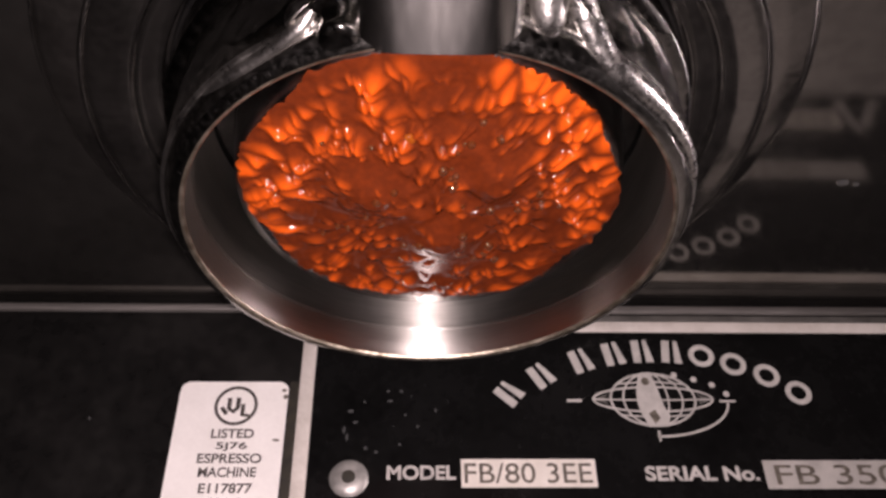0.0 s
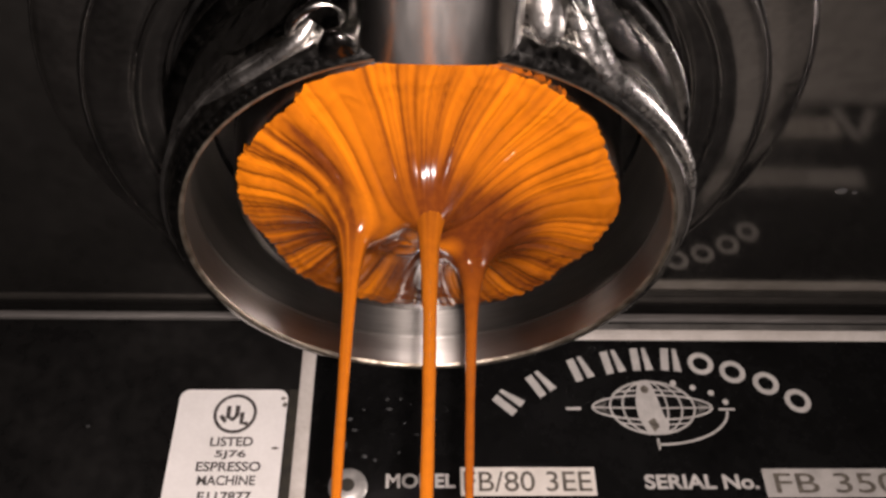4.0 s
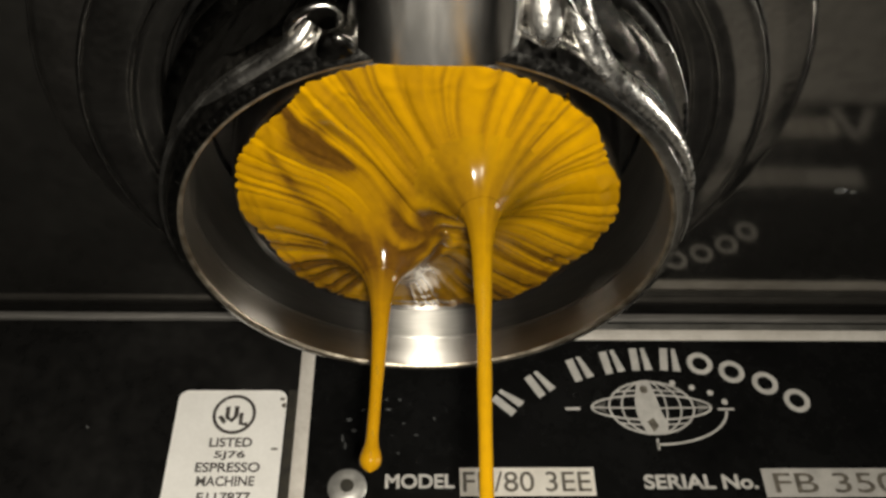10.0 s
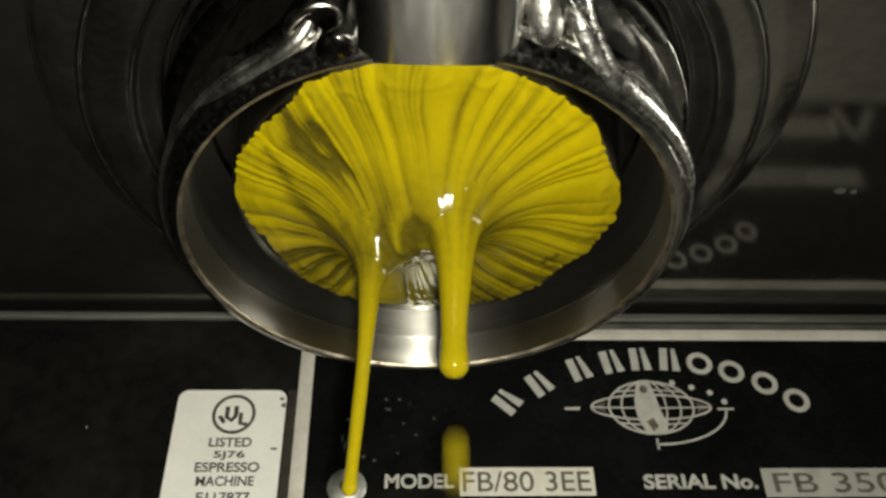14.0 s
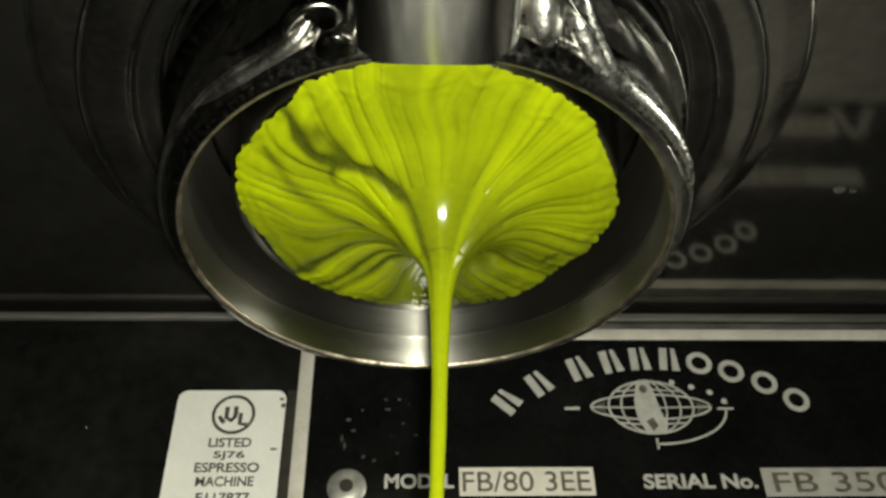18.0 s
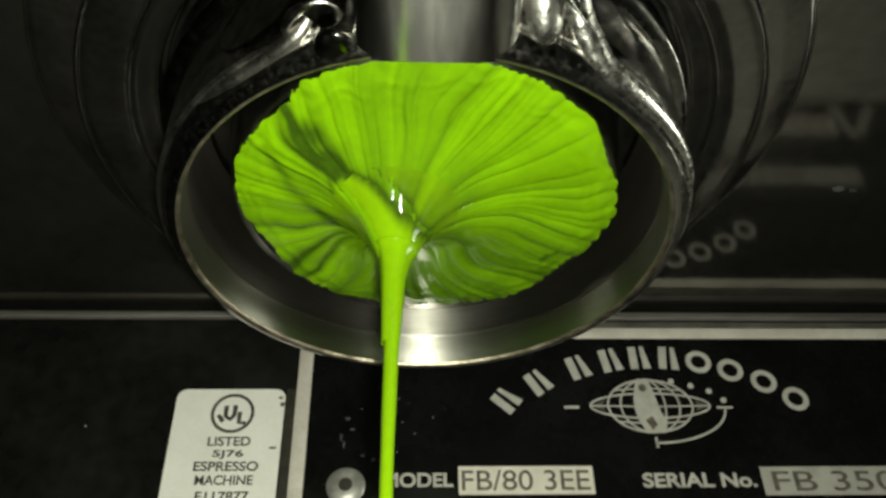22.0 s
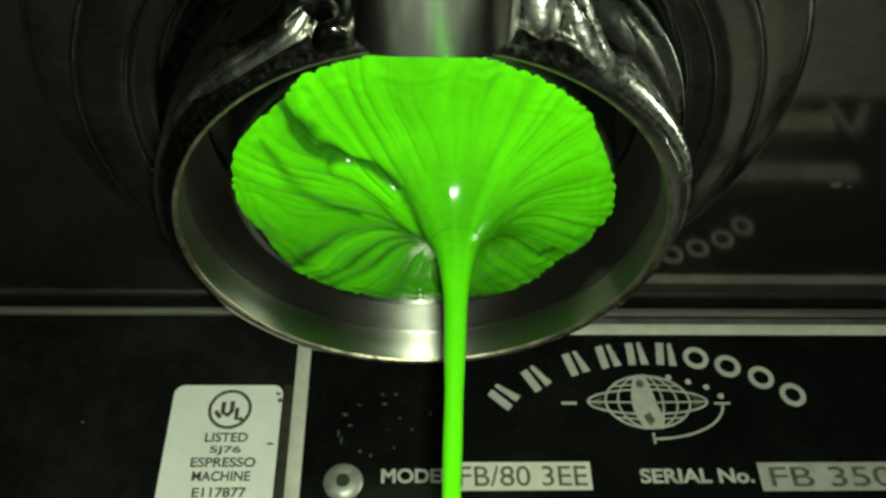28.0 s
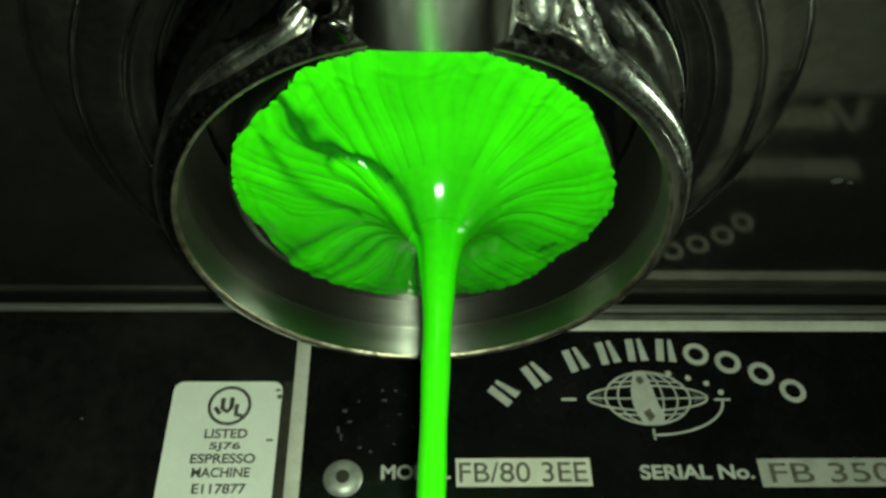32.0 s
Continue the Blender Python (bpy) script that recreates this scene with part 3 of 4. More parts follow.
            ribs = [(27.5, -21.9, 3.0, 0.4), (25.4, -24.4, 2.3, 0.55), (23.7, -26.0, 2.0, 0.7), (20.9, -28.1, 1.9, 0.85), (18.0, -30.2, 2.1, 0.9), (15.5, -32.2, 2.5, 0.95), (14.2, -33.4, 3.0, 0.9), (13.4, -34.4, 3.8, 0.7)]
        part("rib", tube([(side * x, y, z, r) for x, y, z, r in ribs]), bright_cast if side > 0 else cast_chrome, thing, "rounded chrome rib")
    part("socket_edge", tube([(-12.9 + 2.9 * math.cos(a), -34.4 + 2.5 * math.sin(a) - 1.1 * math.cos(a), 3.0, 0.5 + 0.2 * math.sin(2 * a)) for a in (2 * math.pi * i / 20 for i in range(21))], 12), chrome, thing, "bright edge of a cast hollow")
    part("boss", lathe([(0, -0.32), (1.3, -0.3), (1.95, -0.15), (2.3, 0.25), (2.4, 0.8), (2.4, 3.0)], 40, closed=False), body_chrome, thing, "small round cast boss").location = (-0.0104, -0.0330, 0.0005)
    part("pad", tube([(11.9, -31.8, 2.4, 0.7), (11.9, -33.0, 3.2, 1.8), (11.8, -35.0, 4.6, 2.4), (11.6, -38.0, 6.9, 2.7), (11.2, -43.0, 10.7, 2.7), (10.9, -47.0, 13.6, 2.4)]), cast_chrome, thing, "bright cast pad beside the neck")
    part("rim_fillet", tube([(9.2, -33.2, 2.4, 0.5), (11.9, -32.2, 2.2, 0.9), (15.2, -30.6, 2.2, 0.9), (18.4, -28.7, 2.4, 0.6)]), cast_chrome, thing, "cast fillet above the rim")


def build_basket():
    thing = tagged(empty("filter_basket", (0, 0, 0.0069)), "bright steel filter basket wetted with coffee", "filter basket")
    for name, shape, say in (("plate", [(0.0, 7.0), (24.6, 7.0), (25.4, 6.95), (25.4, 7.3), (0.0, 7.4)], "perforated bottom plate"),
                             ("wall", [(25.4, 6.95), (26.3, 7.05), (27.0, 7.7), (27.35, 8.8), (28.9, 21.0), (29.2, 22.4), (28.6, 22.4), (26.8, 9.0), (25.4, 7.3)], "bright pressed steel wall"),
                             ("rim", [(29.2, 22.4), (33.2, 22.5), (33.2, 22.9), (28.6, 22.9), (28.6, 22.4)], "")):
        ob = part(name, lathe(shape, 192, closed=False), basket_steel, thing, say)
        ob.location = (0, 0, -0.0069)


build_group()
build_portafilter()
build_basket()


# ---------------------------------------------------------------- water splashes
def build_splashes():
    rng = random.Random(5)
    y = WALL - 0.0011
    spots = [(-14.0, 3.4, 0.75, 0.5), (-13.0, 1.1, 0.7, 0.35), (-15.1, -0.5, 0.36, 1.0), (-14.5, -2.0, 0.36, 1.0), (-10.9, -4.2, 0.55, 0.45), (-8.9, -5.0, 0.5, 0.4), (-6.5, 5.6, 0.8, 0.4),
             (-6.9, 7.7, 0.45, 0.35), (-4.3, 7.7, 0.5, 0.4), (-3.5, 2.6, 0.4, 0.3), (-1.1, 0.2, 0.5, 0.3), (-4.5, -3.5, 0.4, 0.35), (-11.4, 5.4, 0.4, 0.3), (2.4, 3.6, 0.35, 0.5)]
    for _ in range(4):
        spots.append((rng.uniform(-16, 6), rng.uniform(-3, 10), rng.uniform(0.10, 0.2), rng.uniform(0.10, 0.2)))
    spots.append((-63.4, 1.9, 0.38, 0.34))
    for x, z, a, b in spots:
        bm = bmesh.new()
        bmesh.ops.create_uvsphere(bm, u_segments=14, v_segments=8, radius=1)
        for v in bm.verts:
            v.co = Vector((v.co.x * 0.78 * a * MM * (1 + 0.2 * v.co.z), v.co.y * 0.00030, v.co.z * 0.8 * b * MM))
        ob = part("water_drop", bm, water)
        ob.location = (x * MM, y, z * MM)
        tagged(ob, "small clear water drop on the black nameplate", "water drop", "splashes on the nameplate")
    for x, yy, a in ((0.0746, 0.0203, 0.8), (0.0772, 0.0207, 0.4), (-0.040, 0.006, 0.4)):
        bm = bmesh.new()
        bmesh.ops.create_uvsphere(bm, u_segments=16, v_segments=8, radius=1)
        for v in bm.verts:
            v.co = Vector((v.co.x * a * MM * 1.4, v.co.y * a * MM, v.co.z * a * 0.5 * MM))
        ob = part("water_drop", bm, water)
        ob.location = (x, yy, ROOF - 0.0001)
        tagged(ob, "clear water drop hanging from the machine's underside", "water drop", "drops on the underside")


build_splashes()

# ---------------------------------------------------------------- coffee: films that well up one after another, streams and drops that fall
moving = []
PLATE = 6.95


def raw_mesh(name, co, faces, crema_shade, material):
    me = bpy.data.meshes.new(name)
    me.vertices.add(len(co))
    me.vertices.foreach_set("co", np.asarray(co, dtype=np.float32).ravel())
    faces = np.asarray(faces, dtype=np.int32)
    me.loops.add(faces.size)
    me.loops.foreach_set("vertex_index", faces.ravel())
    me.polygons.add(len(faces))
    me.polygons.foreach_set("loop_start", np.arange(len(faces), dtype=np.int32) * 4)
    me.update(calc_edges=True)
    me.polygons.foreach_set("use_smooth", [True] * len(faces))
    at = me.attributes.new("crema_shade", "FLOAT", "POINT")
    at.data.foreach_set("value", np.asarray(crema_shade, dtype=np.float32))
    me.materials.append(material)
    me.validate()
    return me


def grid_faces(rows, cols):
    i, j = np.meshgrid(np.arange(rows - 1), np.arange(cols), indexing="ij")
    k = (j + 1) % cols
    return np.stack([i * cols + j, i * cols + k, (i + 1) * cols + k, (i + 1) * cols + j], -1).reshape(-1, 4)


def waves(rng, lows, highs, count):
    """A smooth random field of x and y (mm)."""
    ks = [(rng.uniform(lows, highs), rng.uniform(0, 2 * np.pi), rng.uniform(0, 2 * np.pi)) for _ in range(count)]
    return lambda x, y: sum(np.cos(k * (x * np.cos(a) + y * np.sin(a)) + p) for k, a, p in ks) / np.sqrt(count / 2)


def run_of(sinks, x, y, warp):
    """The angle at which the film runs into its sinks, the same all along a line of flow."""
    return sum(np.arctan2(y - b, x - a) for a, b in sinks) + warp


class Strands:
    """Strands of film side by side round a turn, of uneven width, parted by grooves that are mostly faint and here and there deep."""

    def __init__(self, rng, count, strong=0.3):
        wide = np.array([math.exp(rng.gauss(0, 0.52)) for _ in range(count)])
        self.cut = np.concatenate([[0], np.cumsum(wide / wide.sum() * 2 * np.pi)])
        self.tone = np.array([rng.gauss(0, 1) for _ in range(count)])
        self.rise = np.array([rng.uniform(0.55, 1.1) for _ in range(count)])
        self.inner = np.array([rng.uniform(-3, 9) for _ in range(count)])
        self.outer = np.array([rng.uniform(11, 44) for _ in range(count)])
        self.groove = np.array([rng.uniform(0.6, 1.0) if rng.random() < strong else rng.uniform(0.08, 0.4) for _ in range(count)])

    def at(self, psi, reach):
        """Tone, rounded height (0 to 1) and groove (0 to 1), at the angle psi and the distance reach (mm) from the sink."""
        p = np.mod(psi, 2 * np.pi)
        k = np.clip(np.searchsorted(self.cut, p, side="right") - 1, 0, len(self.tone) - 1)
        lo, hi = p - self.cut[k], self.cut[k + 1] - p
        edge = np.minimum(lo, hi) * reach
        half = (lo + hi) * reach / 2
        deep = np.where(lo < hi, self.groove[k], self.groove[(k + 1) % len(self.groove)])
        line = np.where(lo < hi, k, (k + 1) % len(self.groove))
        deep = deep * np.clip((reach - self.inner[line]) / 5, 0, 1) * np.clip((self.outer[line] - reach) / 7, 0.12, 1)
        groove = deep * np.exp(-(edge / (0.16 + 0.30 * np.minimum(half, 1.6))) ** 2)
        round_ = np.sqrt(np.clip(1 - (1 - edge / np.maximum(half, 1e-4)) ** 2, 0, 1)) * self.rise[k]
        mellow = np.clip(edge / (0.30 * half + 0.05), 0, 1)
        # the tone slopes across each strand, painting the shading of overlapping petals
        return (self.tone[k] + 1.3 * (lo / (lo + hi) - 0.5) * np.sign(self.tone[k])) * mellow, round_, groove, np.minimum(half, 1.6)


def stroke(x, y, points, wide):
    """Nearness (0 to 1) to a soft line through points, wide (mm) at its start, middle and end; and the side on which a place lies."""
    best, side, last = np.full(x.shape, 99.0), np.zeros(x.shape), len(points) - 1
    for i, ((x0, y0), (x1, y1)) in enumerate(zip(points, points[1:])):
        ex, ey = x1 - x0, y1 - y0
        w = np.clip(((x - x0) * ex + (y - y0) * ey) / (ex * ex + ey * ey), 0, 1)
        d = np.hypot(x - x0 - ex * w, y - y0 - ey * w) / np.interp((i + w) / last, [0, 0.5, 1], wide)
        use = d < best
        best = np.where(use, d, best)
        side = np.where(use, np.sign(ex * (y - y0) - ey * (x - x0)), side)
    return np.exp(-best ** 2), best * side


TIMES = (0.0, 1.0, 2.0, 3.0, 4.2, 5.2, 6.0, 7.0, 8.0, 9.0, 10.0, 11.0, 12.0, 13.0, 14.0, 15.2, 16.2, 17.0, 18.0, 19.0, 20.0, 21.0, 22.0, 23.0, 24.0, 25.0, 26.0, 27.0, 28.0, 29.0, 30.0, 31.0, 32.0, 33.0)
# radius of the film by the angle round the basket, from the x axis towards the back panel
RIM = ((0.04, 26.8), (0.19, 25.9), (0.35, 26.1), (0.5, 24.5), (0.61, 24.5), (0.79, 25.3), (0.98, 25.4), (1.15, 24.9), (1.3, 24.3), (1.53, 23.8), (1.76, 23.8), (1.96, 24.2), (2.11, 24.8),
       (2.32, 24.8), (2.49, 25.1), (2.65, 24.4), (2.88, 24.2), (3.03, 25.4), (3.19, 26.1), (3.39, 26.6), (3.55, 27.1), (3.67, 26.6), (3.8, 26.7), (3.87, 26.2), (4.02, 26.5), (4.12, 27.6),
       (4.41, 27.3), (5.37, 27.0), (5.57, 27.1), (5.67, 26.6), (5.82, 25.9), (5.91, 26.1), (6.07, 26.5), (6.19, 26.8))


def sag_of(r, count):
    """How far the film hangs down at the distance r from one of its sinks."""
    return (14.0 * np.exp(-np.maximum(r, 1.5) / 3.2) + 4.2 * np.exp(-(r / 9.0) ** 2)) / count ** 0.4



def beading(t):
    return 1.0 if t < 0.5 else 0.8 if t < 1.5 else 0.35 if t < 2.5 else 0.12 if t < 3.5 else 0.0


def field(t, sinks):
    """The under side of the film at one time: a function of x and y (mm) that gives height, paleness and the lobes of the rim."""
    rng = random.Random(11 + int(t * 10) if t < 6.5 else 77)
    fixed = random.Random(3)
    beads = beading(t)
    low_at, mid_at, fine_at = waves(fixed, 0.10, 0.20, 6), waves(rng, 0.25, 0.5, 7), waves(fixed, 0.7, 1.5, 9)
    spread = waves(fixed, 0.16, 0.34, 7)
    count = len(sinks)
    broad_strands = Strands(random.Random(21), max(12, round(23 / count)), 0.5)
    fine_strands = Strands(random.Random(22), max(36, round(72 / count ** 0.7)), 0.34)
    cells = np.array([(r * math.cos(a), r * math.sin(a)) for r, a in ((26 * math.sqrt(rng.random()), rng.uniform(0, 6.283)) for _ in range(420))])
    size = np.array([rng.uniform(0.55, 1.5) for _ in cells])
    lead = min(sinks, key=lambda q: math.hypot(q[0] - 1, q[1]))

    def at(x, y, rho):
        low, mid, fine, broad = low_at(x, y), mid_at(x, y), fine_at(x, y), spread(x, y)
        near = np.min([np.hypot(x - a, y - b) for a, b in sinks], axis=0)
        calm = np.clip(near / 12, 0.10, 1)
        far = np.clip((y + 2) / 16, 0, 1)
        curl = -0.016 * np.clip(np.hypot(x - lead[0], y - lead[1]) - 2, 0, 30) * np.clip(-(x + 1) / 9, 0, 1) * np.clip((t - 8) / 8, 0.25, 1) * (1 - far)
        warp = curl + (0.040 * broad + 0.035 * low) * np.clip((near - 2) / 14, 0, 1)
        tone, rise, groove, half = broad_strands.at(run_of(sinks, x, y, warp + 0.010 * mid * calm), near)
        tone2, rise2, groove2, half2 = fine_strands.at(run_of(sinks, x, y, warp + (0.016 * mid + 0.004 * fine) * calm + 0.7), near)
        # strands split into lobes towards the rim
        outer = np.clip((rho - 0.30) / 0.45, 0, 1)
        outer = outer * outer * (3 - 2 * outer)
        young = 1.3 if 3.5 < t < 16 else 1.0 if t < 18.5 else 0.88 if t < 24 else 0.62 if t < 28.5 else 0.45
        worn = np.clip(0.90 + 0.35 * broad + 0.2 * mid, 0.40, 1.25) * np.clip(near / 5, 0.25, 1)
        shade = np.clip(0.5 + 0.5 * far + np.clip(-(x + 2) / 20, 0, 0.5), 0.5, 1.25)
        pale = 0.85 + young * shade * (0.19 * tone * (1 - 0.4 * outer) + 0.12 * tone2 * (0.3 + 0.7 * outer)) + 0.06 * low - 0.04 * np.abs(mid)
        # crease shade between the strands, painted as darker colour
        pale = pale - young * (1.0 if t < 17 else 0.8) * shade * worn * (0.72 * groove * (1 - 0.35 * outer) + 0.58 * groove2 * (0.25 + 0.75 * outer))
        lumps = np.cos(2.3 * np.hypot(x, y) + 1.6 * fine + 1.2 * mid) * np.clip((rho - 0.72) * 4, 0, 1)
        pale = pale + 0.05 * lumps
        height = 0.50 * rise * half * (1 - 0.5 * outer) + 0.36 * rise2 * half2 * (0.2 + 0.8 * outer)
        if beads > 0:
            px, py = (x + 1.0 * mid + 0.4 * fine).ravel(), (y + 0.9 * low - 0.35 * fine + 0.4 * mid).ravel()
            # cells drawn out towards the rim
            out = np.stack([np.hypot(((px - a) * a + (py - b) * b) / (np.hypot(a, b) + 0.1) * (1.0 - 0.014 * np.hypot(a, b)), ((py - b) * a - (px - a) * b) / (np.hypot(a, b) + 0.1)) / k for (a, b), k in zip(cells, size)])
            d = np.sort(out, axis=0)[:2]
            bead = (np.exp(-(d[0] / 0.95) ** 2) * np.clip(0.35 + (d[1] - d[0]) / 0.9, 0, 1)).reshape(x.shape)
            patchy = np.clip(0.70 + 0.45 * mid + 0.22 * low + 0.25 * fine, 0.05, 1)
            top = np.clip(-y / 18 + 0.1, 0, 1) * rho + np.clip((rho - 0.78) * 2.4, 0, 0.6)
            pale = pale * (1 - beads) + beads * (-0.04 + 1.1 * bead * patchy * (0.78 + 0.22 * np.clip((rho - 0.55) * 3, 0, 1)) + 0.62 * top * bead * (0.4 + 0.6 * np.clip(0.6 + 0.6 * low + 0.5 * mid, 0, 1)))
            height = height * (1 - beads) + beads * bead * (0.5 + 1.1 * patchy) * (1 - 0.5 * far)
        amp = np.clip(near / 9, 0.10, 1) * np.clip((1 - rho) * 10, 0.45, 1)
        sag = 1.0 * np.exp(-(np.hypot(x - 0.5, y) / 16) ** 2) + sum(sag_of(np.hypot(x - a, y - b), count) for a, b in sinks)
        z = PLATE - 0.42 - sag * (1 - 0.6 * beads) - (0.85 if t < 24 else 0.7) * height * amp - (0.03 + 0.07 * beads) * fine * np.clip((1 - rho) * 6, 0, 1) * calm
        z = z - 0.12 * mid * np.clip((1 - rho) * 4, 0, 1) * calm - 0.08 * lumps
        z = z + 0.22 * np.clip((rho - 0.955) / 0.045, 0, 1) ** 2
        lobe = 0.0
        if t > 2.5:
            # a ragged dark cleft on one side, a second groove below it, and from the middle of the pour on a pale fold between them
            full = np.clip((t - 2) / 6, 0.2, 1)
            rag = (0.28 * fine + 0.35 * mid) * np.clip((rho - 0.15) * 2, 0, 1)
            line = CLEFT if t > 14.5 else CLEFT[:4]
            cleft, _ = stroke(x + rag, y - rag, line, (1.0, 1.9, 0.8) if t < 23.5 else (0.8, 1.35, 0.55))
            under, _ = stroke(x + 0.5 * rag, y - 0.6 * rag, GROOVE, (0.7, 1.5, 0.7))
            dark_streak, _ = stroke(x + rag, y, ((20.5, 9.2), (17.0, 11.2)), (0.4, 0.8, 0.5))
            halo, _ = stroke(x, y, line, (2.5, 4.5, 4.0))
            # recess shade painted as dark colour in cleft and groove, with a short dark streak
            cut = (0.92 if t < 23.5 else 1.1) * cleft * full + 0.50 * under * full + 0.45 * dark_streak + (0.30 if t < 16 else 0.12) * halo * full * np.clip(0.7 + 0.4 * mid, 0, 1)
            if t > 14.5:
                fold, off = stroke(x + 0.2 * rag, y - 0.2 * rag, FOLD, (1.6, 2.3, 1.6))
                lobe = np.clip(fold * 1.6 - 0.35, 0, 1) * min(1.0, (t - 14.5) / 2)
                # contact shade along both edges of the fold, painted too
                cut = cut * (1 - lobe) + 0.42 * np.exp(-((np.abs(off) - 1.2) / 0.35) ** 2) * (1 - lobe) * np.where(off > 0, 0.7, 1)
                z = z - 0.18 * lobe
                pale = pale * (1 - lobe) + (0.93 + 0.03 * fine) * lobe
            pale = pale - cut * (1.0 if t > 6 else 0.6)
            z = z + 0.35 * cut * np.clip((1 - rho) * 5, 0, 1)
        if t < 6:
            brown = np.clip(0.5 * mid + 0.4 * low + 0.45, 0, 1) * np.clip(1.3 - 1.2 * rho, 0, 1) * min(1.0, (6.5 - t) / 4)
            ringed = np.exp(-((rho - 0.42 - 0.12 * low) / 0.24) ** 2) * np.clip(0.75 + 0.5 * mid + 0.25 * fine, 0, 1) * np.clip((5 - t) / 3, 0, 1)
            pale = pale - (0.75 * brown + (0.70 if 1.5 < t < 4.6 else 0.42) * ringed) * (1 - 0.85 * beads)
        # shading painted into the colour: darker round the sinks and towards the back panel
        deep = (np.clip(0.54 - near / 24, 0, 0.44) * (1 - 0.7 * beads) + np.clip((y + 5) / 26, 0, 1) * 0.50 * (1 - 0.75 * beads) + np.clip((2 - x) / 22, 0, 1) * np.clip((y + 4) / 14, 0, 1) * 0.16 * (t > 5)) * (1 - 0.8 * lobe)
        # duller coffee between two streams
        if count > 1:
            (x0, y0), (x1, y1) = sorted(sinks)[0], sorted(sinks)[-1]
            w = np.clip(((x - x0) * (x1 - x0) + (y - y0) * (y1 - y0)) / ((x1 - x0) ** 2 + (y1 - y0) ** 2 + 0.1), 0, 1)
            # small folds of film that turn in between them
            mx, my = (x0 + x1) / 2 + 0.5, (y0 + y1) / 2 + 1.5
            spin = np.hypot(x - mx, y - my)
            swirl = np.cos(5 * np.arctan2(y - my, x - mx) - 0.8 * spin + 1.2 * mid) * np.exp(-((spin - 4.2) / 2.6) ** 2)
            pale = pale + 0.42 * swirl * np.clip((near - 2.2) / 2, 0, 1)
            z = z - 0.38 * swirl * np.clip((near - 2.2) / 2, 0, 1)
            deep = deep + 0.30 * np.exp(-(np.hypot(x - x0 - (x1 - x0) * w, y - y0 - (y1 - y0) * w) / 6.0) ** 2) * (0.8 + 0.3 * mid)
        crema_shade = np.clip(pale - deep, 0.02, 1)
        return z, crema_shade, rise2

    return at


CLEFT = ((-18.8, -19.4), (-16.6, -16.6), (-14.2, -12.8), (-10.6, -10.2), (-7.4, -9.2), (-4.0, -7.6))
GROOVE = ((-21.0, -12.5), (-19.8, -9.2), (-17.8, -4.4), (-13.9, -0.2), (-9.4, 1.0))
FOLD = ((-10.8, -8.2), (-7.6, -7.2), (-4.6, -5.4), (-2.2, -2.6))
PETALS = 14


